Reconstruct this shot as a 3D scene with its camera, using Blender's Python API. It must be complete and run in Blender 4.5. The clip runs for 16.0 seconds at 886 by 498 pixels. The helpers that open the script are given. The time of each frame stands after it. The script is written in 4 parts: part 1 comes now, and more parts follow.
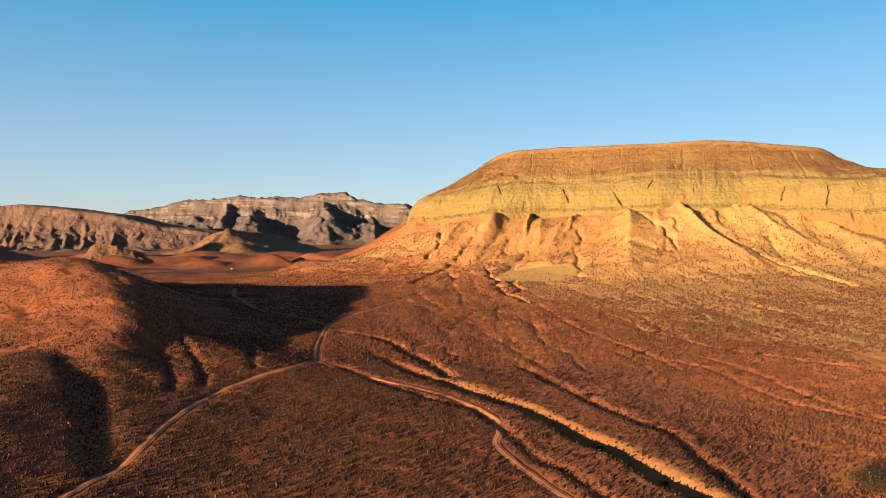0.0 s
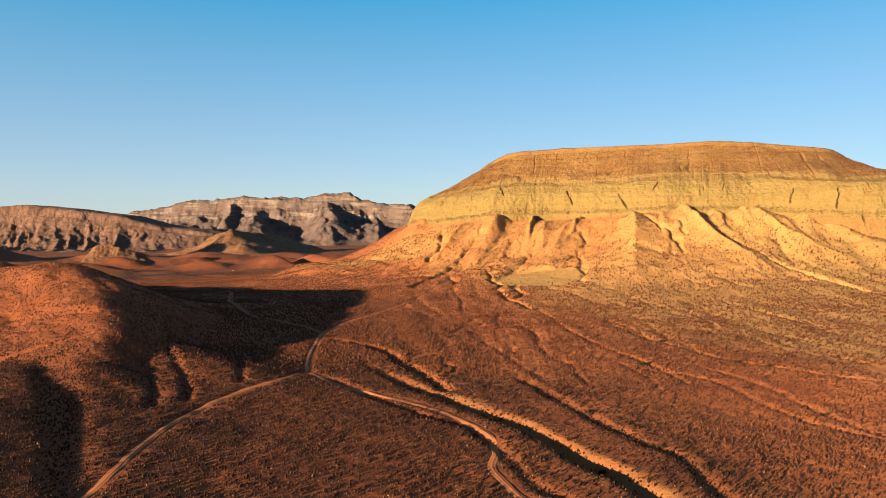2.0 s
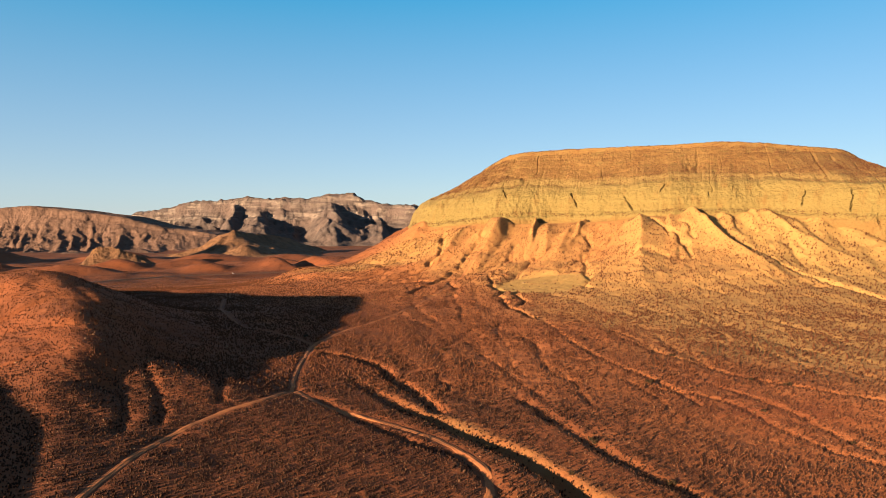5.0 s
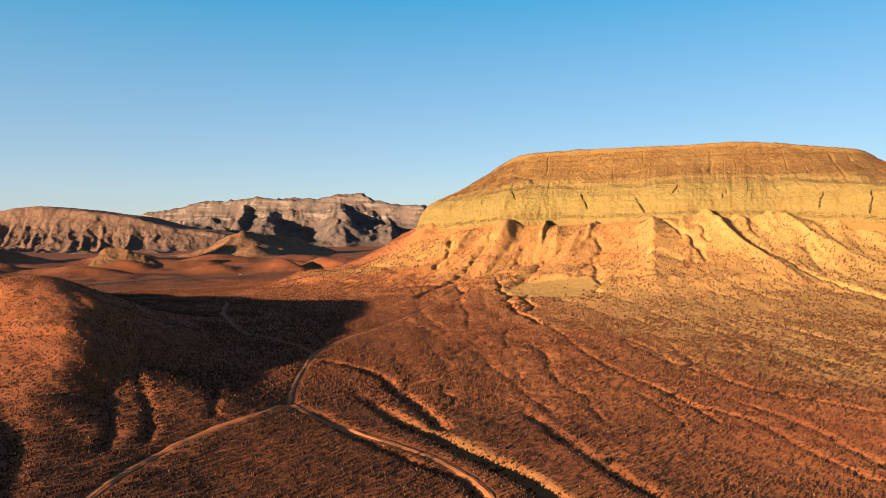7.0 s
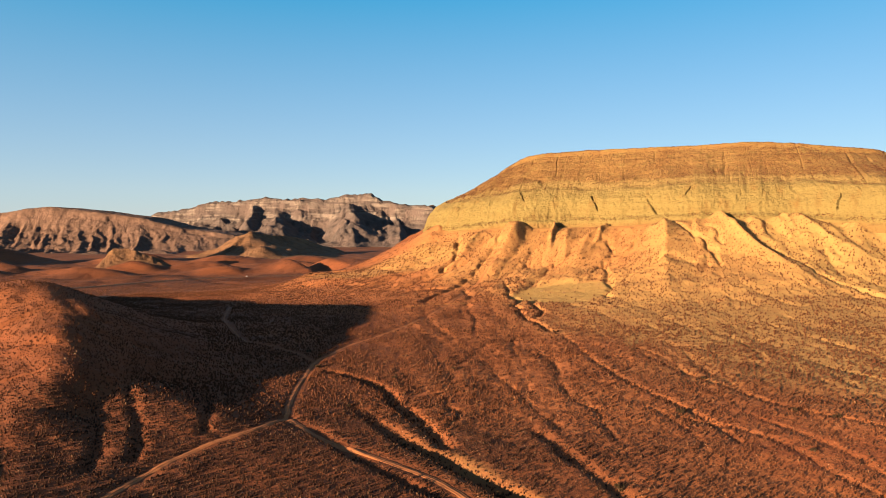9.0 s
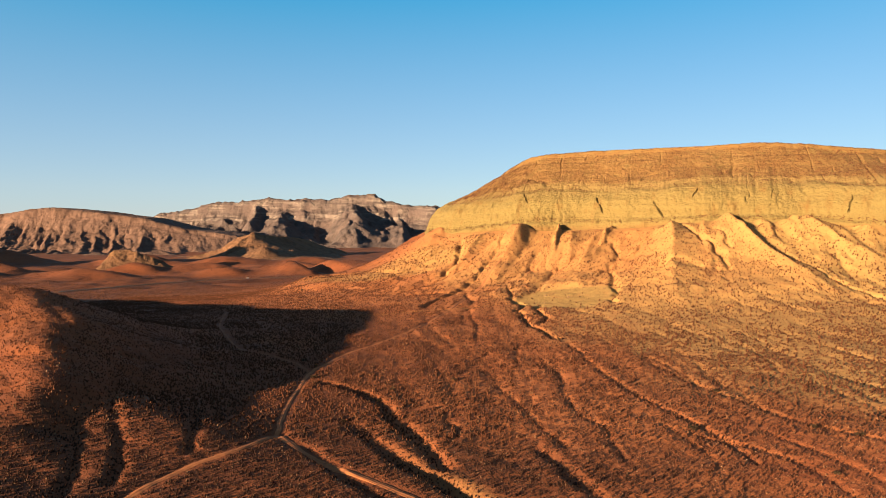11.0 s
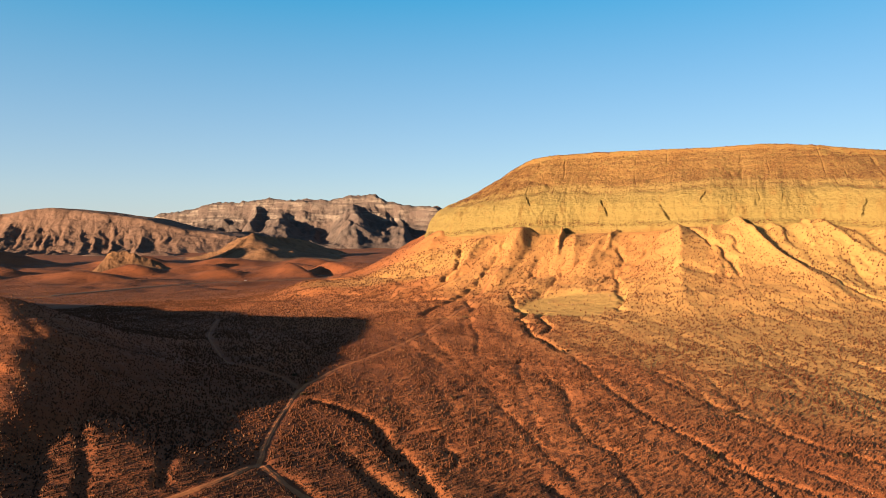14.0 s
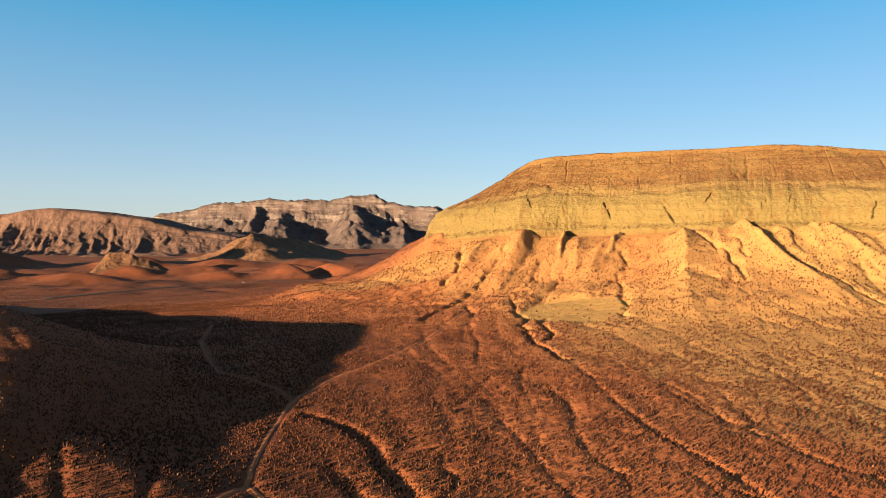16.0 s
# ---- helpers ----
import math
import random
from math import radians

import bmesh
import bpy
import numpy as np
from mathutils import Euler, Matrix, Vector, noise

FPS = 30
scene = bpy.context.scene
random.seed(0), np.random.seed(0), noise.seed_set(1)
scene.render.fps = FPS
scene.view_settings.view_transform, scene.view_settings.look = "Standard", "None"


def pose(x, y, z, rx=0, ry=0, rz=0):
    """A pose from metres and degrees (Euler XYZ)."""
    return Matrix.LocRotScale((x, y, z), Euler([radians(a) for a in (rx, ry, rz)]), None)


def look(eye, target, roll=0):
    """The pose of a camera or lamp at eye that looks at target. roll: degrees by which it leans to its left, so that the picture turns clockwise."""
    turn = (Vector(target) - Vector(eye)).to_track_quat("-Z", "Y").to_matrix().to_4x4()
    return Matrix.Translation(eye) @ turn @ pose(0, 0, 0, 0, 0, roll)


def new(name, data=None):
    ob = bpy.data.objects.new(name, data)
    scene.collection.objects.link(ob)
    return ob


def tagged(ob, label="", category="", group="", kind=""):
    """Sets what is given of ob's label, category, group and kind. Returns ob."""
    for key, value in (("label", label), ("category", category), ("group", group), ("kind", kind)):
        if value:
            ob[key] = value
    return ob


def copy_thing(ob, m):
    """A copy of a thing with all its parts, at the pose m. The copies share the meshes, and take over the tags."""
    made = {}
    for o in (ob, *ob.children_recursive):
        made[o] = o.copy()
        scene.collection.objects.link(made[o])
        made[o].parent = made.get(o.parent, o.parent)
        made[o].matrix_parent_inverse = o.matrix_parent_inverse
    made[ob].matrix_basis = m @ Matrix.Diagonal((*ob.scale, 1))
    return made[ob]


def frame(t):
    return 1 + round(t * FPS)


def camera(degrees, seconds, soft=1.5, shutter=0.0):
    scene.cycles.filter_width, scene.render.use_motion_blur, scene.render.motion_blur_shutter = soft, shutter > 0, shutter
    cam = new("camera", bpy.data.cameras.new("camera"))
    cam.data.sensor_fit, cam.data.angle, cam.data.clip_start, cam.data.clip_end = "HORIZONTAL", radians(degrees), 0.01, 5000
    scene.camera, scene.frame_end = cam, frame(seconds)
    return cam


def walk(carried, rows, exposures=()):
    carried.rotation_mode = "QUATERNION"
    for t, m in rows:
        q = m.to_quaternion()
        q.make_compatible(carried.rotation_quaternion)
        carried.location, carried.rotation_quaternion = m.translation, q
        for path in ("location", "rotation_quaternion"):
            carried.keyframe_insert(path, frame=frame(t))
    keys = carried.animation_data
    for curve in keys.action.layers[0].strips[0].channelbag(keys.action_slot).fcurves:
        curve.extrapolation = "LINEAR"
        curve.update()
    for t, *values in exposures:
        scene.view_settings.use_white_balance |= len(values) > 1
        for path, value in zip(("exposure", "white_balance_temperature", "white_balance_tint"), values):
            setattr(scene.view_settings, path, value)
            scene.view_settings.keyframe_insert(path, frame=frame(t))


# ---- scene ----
cam = camera(66.0, 16.0, soft=0.5)
# seconds, place (x, y, z), yaw, pitch, roll
ROWS = [
    (0.0, 0.00, 0.00, 60.00, -0.49, -2.016, 0.004),
    (0.5, 0.94, 3.10, 60.60, -0.36, -2.015, 0.015),
    (1.0, 1.84, 6.19, 61.18, -0.24, -2.012, 0.023),
    (1.5, 2.69, 9.28, 61.76, -0.18, -2.009, 0.027),
    (2.0, 3.51, 12.36, 62.33, -0.10, -2.006, 0.026),
    (2.5, 4.29, 15.45, 62.90, -0.03, -2.005, 0.018),
    (3.0, 5.04, 18.53, 63.45, 0.02, -2.009, 0.002),
    (3.5, 5.74, 21.61, 64.00, 0.08, -2.015, -0.016),
    (4.0, 6.41, 24.70, 64.55, 0.12, -2.015, -0.028),
    (4.5, 7.04, 27.79, 65.09, 0.19, -2.013, -0.029),
    (5.0, 7.63, 30.89, 65.63, 0.30, -2.010, -0.026),
    (5.5, 8.19, 33.99, 66.16, 0.45, -2.008, -0.022),
    (6.0, 8.71, 37.10, 66.70, 0.63, -2.007, -0.017),
    (6.5, 9.20, 40.21, 67.23, 0.86, -2.007, -0.012),
    (7.0, 9.66, 43.33, 67.76, 1.11, -2.010, -0.012),
    (7.5, 10.08, 46.46, 68.28, 1.34, -2.011, -0.016),
    (8.0, 10.47, 49.59, 68.81, 1.56, -2.010, -0.016),
    (8.5, 10.83, 52.73, 69.34, 1.73, -2.007, -0.013),
    (9.0, 11.15, 55.87, 69.87, 1.87, -2.005, -0.014),
    (9.5, 11.45, 59.02, 70.40, 1.99, -2.003, -0.016),
    (10.0, 11.72, 62.17, 70.93, 2.08, -1.998, -0.016),
    (10.5, 11.96, 65.33, 71.46, 2.13, -1.993, -0.016),
    (11.0, 12.17, 68.50, 71.99, 2.16, -1.989, -0.016),
    (11.5, 12.36, 71.66, 72.53, 2.19, -1.985, -0.016),
    (12.0, 12.51, 74.83, 73.07, 2.22, -1.984, -0.016),
    (12.5, 12.65, 77.99, 73.62, 2.24, -1.984, -0.014),
    (13.0, 12.76, 81.15, 74.17, 2.26, -1.984, -0.006),
    (13.5, 12.85, 84.31, 74.72, 2.27, -1.985, 0.006),
    (14.0, 12.91, 87.47, 75.28, 2.28, -1.985, 0.017),
    (14.5, 12.96, 90.62, 75.84, 2.29, -1.982, 0.025),
    (15.0, 12.98, 93.76, 76.40, 2.30, -1.980, 0.031),
    (15.5, 12.99, 96.89, 76.98, 2.30, -1.981, 0.037),
    (16.0, 12.98, 100.00, 77.55, 2.31, -1.987, 0.041),
]
walk(cam, [(t, pose(x, y, z, 90 + p, 0, w) @ pose(0, 0, 0, 0, 0, r)) for t, x, y, z, w, p, r in ROWS])

# ---- sky, sun, exposure ----
SUN_ELEV, SUN_AZ = 8.0, 225.0   # degrees above the horizon; bearing clockwise from +y
scene.view_settings.exposure = 2.6
world = bpy.data.worlds.new("world")
scene.world = world
world.use_nodes = True
wn = world.node_tree
wn.nodes.clear()
sky = wn.nodes.new("ShaderNodeTexSky")
sky.sky_type, sky.sun_disc = "NISHITA", False
sky.sun_elevation, sky.sun_rotation = radians(SUN_ELEV), radians(SUN_AZ)
sky.altitude, sky.air_density, sky.dust_density, sky.ozone_density = 900, 1.0, 0.0, 4.0
back = wn.nodes.new("ShaderNodeBackground")
back.inputs["Strength"].default_value = 0.028
wout = wn.nodes.new("ShaderNodeOutputWorld")
tone = wn.nodes.new("ShaderNodeMix")      # evening haze
tone.data_type, tone.blend_type = "RGBA", "MULTIPLY"
tone.inputs[0].default_value, tone.inputs[7].default_value = 1.0, (0.62, 0.55, 0.50, 1)
veil = wn.nodes.new("ShaderNodeMix")
veil.data_type, veil.blend_type = "RGBA", "ADD"
veil.inputs[0].default_value = 1.0
where = wn.nodes.new("ShaderNodeTexCoord")
split = wn.nodes.new("ShaderNodeSeparateXYZ")
rise = wn.nodes.new("ShaderNodeMapRange")
rise.inputs["From Min"].default_value, rise.inputs["From Max"].default_value = 0.05, 0.31
air = wn.nodes.new("ShaderNodeMix")       # pale dusty air at the horizon, clear blue above
air.data_type = "RGBA"
air.inputs[6].default_value, air.inputs[7].default_value = (1.82, 2.24, 2.72, 1), (0.10, 1.55, 2.70, 1)
wn.links.new(where.outputs["Generated"], split.inputs[0])
wn.links.new(split.outputs["Z"], rise.inputs["Value"])
wn.links.new(rise.outputs["Result"], air.inputs[0])
high = wn.nodes.new("ShaderNodeMapRange")
high.inputs["From Min"].default_value, high.inputs["From Max"].default_value = 0.32, 0.75
upper = wn.nodes.new("ShaderNodeMix")     # unseen upper sky greyed to take the green cast out of the shade
upper.data_type = "RGBA"
upper.inputs[7].default_value = (1.05, 1.20, 1.45, 1)
wn.links.new(split.outputs["Z"], high.inputs["Value"])
wn.links.new(high.outputs["Result"], upper.inputs[0])
wn.links.new(air.outputs[2], upper.inputs[6])
wn.links.new(upper.outputs[2], veil.inputs[7])
wn.links.new(sky.outputs["Color"], tone.inputs[6])
wn.links.new(tone.outputs[2], veil.inputs[6])
wn.links.new(veil.outputs[2], back.inputs["Color"])
wn.links.new(back.outputs["Background"], wout.inputs["Surface"])
sun = new("sun", bpy.data.lights.new("sun", "SUN"))
sun.data.energy, sun.data.angle, sun.data.color = 5.0, radians(0.5), (1.0, 0.68, 0.40)
az, el = radians(SUN_AZ), radians(SUN_ELEV)
sun.matrix_world = look((-300, -300, 300), Vector((-300, -300, 300)) - Vector((math.sin(az) * math.cos(el), math.cos(az) * math.cos(el), math.sin(el))))

# ---- materials ----
def nodes_of(name, rough=0.95):
    m = bpy.data.materials.new(name)
    m.use_nodes = True
    t = m.node_tree
    b = t.nodes["Principled BSDF"]
    b.inputs["Roughness"].default_value = rough
    b.inputs["Specular IOR Level"].default_value = 0.15
    return m, t, b


def add(t, kind, **sets):
    n = t.nodes.new(kind)
    for k, v in sets.items():
        if k == "blend":
            n.blend_type = v
        elif k == "op":
            n.operation = v
        elif k == "attribute":
            n.attribute_name = v
        elif k == "mono":
            n.noise_type = v
    return n


def put(t, node, name, value):
    if isinstance(value, bpy.types.NodeSocket):
        t.links.new(value, node.inputs[name])
    else:
        node.inputs[name].default_value = value


def place(t, sx=1.0, sy=1.0, sz=1.0, turn=0.0):
    """World places in metres, scaled."""
    g = t.nodes.new("ShaderNodeNewGeometry")
    m = t.nodes.new("ShaderNodeMapping")
    m.inputs["Scale"].default_value = (sx, sy, sz)
    m.inputs["Rotation"].default_value = (0, 0, radians(turn))
    t.links.new(g.outputs["Position"], m.inputs["Vector"])
    return m.outputs["Vector"]


def grain(t, vector, scale, detail=4.0, rough=0.55, low=0.35, high=0.65):
    n = t.nodes.new("ShaderNodeTexNoise")
    put(t, n, "Vector", vector), put(t, n, "Scale", scale), put(t, n, "Detail", detail), put(t, n, "Roughness", rough)
    r = t.nodes.new("ShaderNodeMapRange")
    put(t, r, "Value", n.outputs["Fac"]), put(t, r, "From Min", low), put(t, r, "From Max", high)
    return r.outputs["Result"]


def mixed(t, fac, a, b, blend="MIX"):
    n = t.nodes.new("ShaderNodeMix")
    n.data_type, n.blend_type = "RGBA", blend
    put(t, n, 0, fac)
    for slot, v in ((6, a), (7, b)):
        if isinstance(v, bpy.types.NodeSocket):
            t.links.new(v, n.inputs[slot])
        else:
            n.inputs[slot].default_value = (*v, 1)
    return n.outputs[2]


def value_of(t, name):
    a = t.nodes.new("ShaderNodeAttribute")
    a.attribute_name = name
    return a.outputs["Fac"]


def maths(t, op, a, b=0.0):
    n = t.nodes.new("ShaderNodeMath")
    n.operation, n.use_clamp = op, True
    put(t, n, 0, a), put(t, n, 1, b)
    return n.outputs[0]


def relief(t, b, height, strength, distance, coarse=None):
    n = t.nodes.new("ShaderNodeBump")
    if coarse is not None:
        first = t.nodes.new("ShaderNodeBump")
        put(t, first, "Height", coarse[0]), put(t, first, "Strength", 1.0), put(t, first, "Distance", coarse[1])
        t.links.new(first.outputs["Normal"], n.inputs["Normal"])
    put(t, n, "Height", height), put(t, n, "Strength", strength), put(t, n, "Distance", distance)
    t.links.new(n.outputs["Normal"], b.inputs["Normal"])


RED_SOIL, DARK_SOIL, PALE_SCREE, SAND = (0.242, 0.083, 0.0277), (0.185, 0.059, 0.020), (0.240, 0.144, 0.050), (0.155, 0.084, 0.029)


def soil_material():
    m, t, b = nodes_of("red_desert_soil")
    p = place(t)
    base = mixed(t, grain(t, p, 0.02, 5), RED_SOIL, DARK_SOIL)
    base = mixed(t, grain(t, p, 0.35, 4, 0.6, 0.42, 0.72), base, (0.255, 0.096, 0.036))
    base = mixed(t, grain(t, p, 0.012, 8, 0.7, 0.50, 0.66), base, (0.1488, 0.04464, 0.01612))
    pale = maths(t, "MULTIPLY", value_of(t, "pale"), maths(t, "ADD", grain(t, p, 0.08, 5, 0.6, 0.2, 0.6), 0.35))
    base = mixed(t, pale, base, mixed(t, grain(t, p, 0.5, 4), PALE_SCREE, (0.245, 0.130, 0.045)))
    base = mixed(t, maths(t, "MULTIPLY", value_of(t, "yellow"), maths(t, "ADD", grain(t, p, 0.1, 5, 0.6, 0.3, 0.6), 0.4)), base, mixed(t, grain(t, p, 0.3, 4), (0.240, 0.156, 0.052), (0.200, 0.122, 0.040)))
    # gravel: dark valley soil, plus shade painted on the left hill and foreground
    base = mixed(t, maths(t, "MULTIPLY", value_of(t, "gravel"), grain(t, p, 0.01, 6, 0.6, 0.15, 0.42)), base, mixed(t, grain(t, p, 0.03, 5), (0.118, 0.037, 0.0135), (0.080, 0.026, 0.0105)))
    base = mixed(t, value_of(t, "wash"), base, mixed(t, grain(t, p, 0.7, 4), SAND, (0.15, 0.066, 0.025)))
    base = mixed(t, grain(t, p, 1.7, 3, 0.7, 0.58, 0.85), base, (0.1054, 0.0341, 0.01364))
    t.links.new(base, b.inputs["Base Color"])
    relief(t, b, grain(t, p, 0.8, 8, 0.75, 0.0, 1.0), 1.0, 0.30, (grain(t, p, 0.06, 6, 0.65, 0.0, 1.0), 2.0))
    return m


def cliff_material():
    m, t, b = nodes_of("yellow_sandstone_cliff")
    p = place(t)
    flat = place(t, 0.010, 0.010, 0.22)
    base = mixed(t, grain(t, flat, 1.0, 6, 0.65), (0.117, 0.0890, 0.0305), (0.105, 0.0765, 0.026))
    base = mixed(t, grain(t, place(t, 0.10, 0.10, 0.02), 1.0, 6, 0.65, 0.52, 0.80), base, (0.0945, 0.049, 0.014))
    soil = mixed(t, grain(t, p, 0.05, 5), (0.114, 0.061, 0.0205), (0.126, 0.074, 0.026))
    base = mixed(t, maths(t, "MULTIPLY", value_of(t, "scree"), maths(t, "ADD", grain(t, p, 0.11, 5, 0.65, 0.35, 0.55), 0.45)), base, soil)
    base = mixed(t, value_of(t, "band"), base, (0.1155, 0.0805, 0.0294))
    base = mixed(t, grain(t, p, 0.9, 3, 0.7, 0.58, 0.8), base, (0.063, 0.035, 0.0126))
    t.links.new(base, b.inputs["Base Color"])
    relief(t, b, grain(t, place(t, 1, 1, 2.2), 0.35, 7, 0.7, 0.0, 1.0), 1.0, 1.1, (grain(t, p, 0.09, 5, 0.65, 0.0, 1.0), 2.5))
    return m


def rock_material(name, main, other, band, wide):
    m, t, b = nodes_of(name)
    p = place(t)
    base = mixed(t, grain(t, p, wide, 5), main, other)
    base = mixed(t, maths(t, "MULTIPLY", value_of(t, "band"), maths(t, "MULTIPLY", grain(t, place(t, 0.004, 0.004, 0.06), 1.0, 5, 0.6, 0.43, 0.54), grain(t, p, 0.012, 4, 0.6, 0.42, 0.56))), base, band)
    base = mixed(t, grain(t, p, wide * 4, 7, 0.7, 0.48, 0.68), base, tuple(0.45 * v for v in main))
    t.links.new(base, b.inputs["Base Color"])
    relief(t, b, grain(t, p, wide * 6, 8, 0.7, 0.0, 1.0), 1.0, 14.0)
    return m


def scrub_material(name, dark, light, straw):
    m, t, b = nodes_of(name)
    g = t.nodes.new("ShaderNodeNewGeometry")
    r = g.outputs["Random Per Island"]
    col = mixed(t, r, dark, light)
    pick = t.nodes.new("ShaderNodeMapRange")
    put(t, pick, "Value", r), put(t, pick, "From Min", 0.93), put(t, pick, "From Max", 0.97)
    col = mixed(t, pick.outputs["Result"], col, straw)
    col = mixed(t, grain(t, place(t), 3.0, 3), col, tuple(0.8 * v for v in dark))
    t.links.new(col, b.inputs["Base Color"])
    return m


def plain_material(name, one, two, scale, rough=0.9, bump=0.2):
    m, t, b = nodes_of(name, rough)
    p = place(t)
    t.links.new(mixed(t, grain(t, p, scale, 4), one, two), b.inputs["Base Color"])
    if bump:
        relief(t, b, grain(t, p, scale * 3, 4, 0.6, 0, 1), 0.6, bump)
    return m


M_SOIL, M_CLIFF = soil_material(), cliff_material()
M_TRACK = plain_material("pale_track_dust", (0.235, 0.092, 0.036), (0.18, 0.068, 0.027), 0.5, 0.95, 0.1)
M_FAINT = plain_material("faint_track_dust", (0.15, 0.055, 0.022), (0.115, 0.042, 0.017), 0.3, 0.95, 0.1)
M_ROAD = plain_material("worn_asphalt", (0.026, 0.021, 0.018), (0.036, 0.028, 0.023), 0.3, 0.95, 0.02)
M_SHOULDER = plain_material("road_shoulder_gravel", (0.17, 0.075, 0.035), (0.12, 0.055, 0.026), 0.4)
M_RANGE = rock_material("grey_mountain_rock", (0.082, 0.060, 0.053), (0.054, 0.044, 0.042), (0.165, 0.135, 0.115), 0.006)
M_FARMESA = rock_material("red_mesa_rock", (0.112, 0.068, 0.050), (0.086, 0.052, 0.039), (0.075, 0.043, 0.031), 0.008)
M_KNOLL = rock_material("brown_knoll_rock", (0.135, 0.072, 0.038), (0.102, 0.052, 0.027), (0.187, 0.102, 0.0425), 0.012)
M_BUSH = scrub_material("straw_and_brown_bushes", (0.038, 0.0125, 0.0048), (0.082, 0.028, 0.011), (0.14, 0.07, 0.034))
# M_BUSH dimmed, so sunlit faces don't outshine the soil painted with shade
M_DIMBUSH = scrub_material("dimmed_bushes", (0.015, 0.0055, 0.0025), (0.036, 0.0125, 0.0055), (0.10, 0.055, 0.030))
M_GREEN = scrub_material("green_scrub", (0.018, 0.012, 0.005), (0.038, 0.023, 0.009), (0.06, 0.036, 0.015))
M_TUFT = scrub_material("straw_tufts", (0.16, 0.085, 0.045), (0.26, 0.16, 0.095), (0.42, 0.30, 0.20))
# ---- shape of the land ----
def lattice(ix, iy, seed):
    h = (ix * 374761393 + iy * 668265263 + seed * 974634777) & 0x7FFFFFFF
    h = ((h ^ (h >> 13)) * 1274126177) & 0x7FFFFFFF
    return ((h ^ (h >> 16)) & 0xFFFF) / 32767.5 - 1.0


def vnoise(x, y, seed=0):
    """Smooth noise from -1 to 1 on a unit lattice."""
    x, y = np.asarray(x, float), np.asarray(y, float)
    fx, fy = np.floor(x), np.floor(y)
    ix, iy, u, v = fx.astype(np.int64), fy.astype(np.int64), x - fx, y - fy
    u, v = u * u * u * (u * (6 * u - 15) + 10), v * v * v * (v * (6 * v - 15) + 10)
    a, b = lattice(ix, iy, seed), lattice(ix + 1, iy, seed)
    c, d = lattice(ix, iy + 1, seed), lattice(ix + 1, iy + 1, seed)
    return (a + (b - a) * u) + ((c + (d - c) * u) - (a + (b - a) * u)) * v


def fbm(x, y, size, octaves=4, seed=0):
    total, amp, out = 0.0, 1.0, 0.0
    for k in range(octaves):
        out = out + amp * vnoise(x / size + 17.3 * k, y / size - 9.1 * k, seed + k)
        total, amp, size = total + amp, amp * 0.5, size * 0.5
    return out / total


def ridged(x, y, size, octaves=3, seed=0):
    """0 in the bottoms of sharp valleys, 1 on rounded crests."""
    total, amp, out = 0.0, 1.0, 0.0
    for k in range(octaves):
        out = out + amp * np.abs(vnoise(x / size + 31.7 * k, y / size + 5.3 * k, seed + k))
        total, amp, size = total + amp, amp * 0.5, size * 0.47
    return np.minimum(1.6 * out / total, 1.0)


def smooth(a, b, v):
    t = np.clip((v - a) / (b - a), 0, 1)
    return t * t * (3 - 2 * t)


def along(x, y, line):
    """Distance to a polyline, length along it to the nearest place, and the side (+ to its left)."""
    best, run, side, done = np.full(np.shape(x), 1e9), np.zeros(np.shape(x)), np.zeros(np.shape(x)), 0.0
    for (ax, ay), (bx, by) in zip(line[:-1], line[1:]):
        dx, dy = bx - ax, by - ay
        length = math.hypot(dx, dy)
        t = np.clip(((x - ax) * dx + (y - ay) * dy) / length ** 2, 0, 1)
        ox, oy = x - ax - t * dx, y - ay - t * dy
        far = np.hypot(ox, oy)
        near = far < best
        best = np.where(near, far, best)
        run = np.where(near, done + t * length, run)
        side = np.where(near, np.sign(dx * oy - dy * ox), side)
        done += length
    return best, run, side


def curve_through(points, step):
    """A Catmull-Rom curve through plan points, as an array with even steps."""
    p = [np.array(q, float) for q in points]
    p = [2 * p[0] - p[1]] + p + [2 * p[-1] - p[-2]]
    out = []
    for a, b, c, d in zip(p[:-3], p[1:-2], p[2:-1], p[3:]):
        n = max(2, int(np.linalg.norm(c[:2] - b[:2]) / step))
        for t in np.arange(n) / n:
            out.append(0.5 * (2 * b + (c - a) * t + (2 * a - 5 * b + 4 * c - d) * t * t + (3 * b - a - 3 * c + d) * t ** 3))
    return np.array(out + [p[-2]])


# foot of the cliff round the mesa, in plan; the foot of its scree fan follows it loosely
SCREE_TOP = [(-16, 1010), (-44, 930), (-38, 850), (-16, 800), (58, 752), (114, 740), (164, 716), (216, 684), (258, 672), (310, 668), (380, 668), (460, 680), (580, 720), (660, 800), (630, 930), (420, 1060), (90, 1080), (-8, 1010)]
# ridge lines: (x, y, height over the plain, half width)
HILL = [(-560, 700, 10, 90), (-470, 600, 20, 80), (-380, 520, 26, 72), (-290, 452, 29, 62), (-212, 402, 37, 56), (-178, 371, 30.5, 48), (-157, 332, 23.5, 38), (-142, 302, 14, 31), (-134, 274, 5, 26)]
SPURS = [
    [(-165, 340, 13, 34), (-125, 312, 8, 30), (-92, 292, 4, 26), (-64, 280, 1.5, 20)],
    [(-165, 300, 4.0, 30), (-152, 265, 3.5, 28), (-141, 235, 3.0, 27), (-134, 205, 2.8, 27), (-128, 170, 2.6, 27), (-120, 120, 2, 26)],
    [(-250, 420, 18, 40), (-290, 370, 10, 40), (-320, 300, 5, 36)],
]
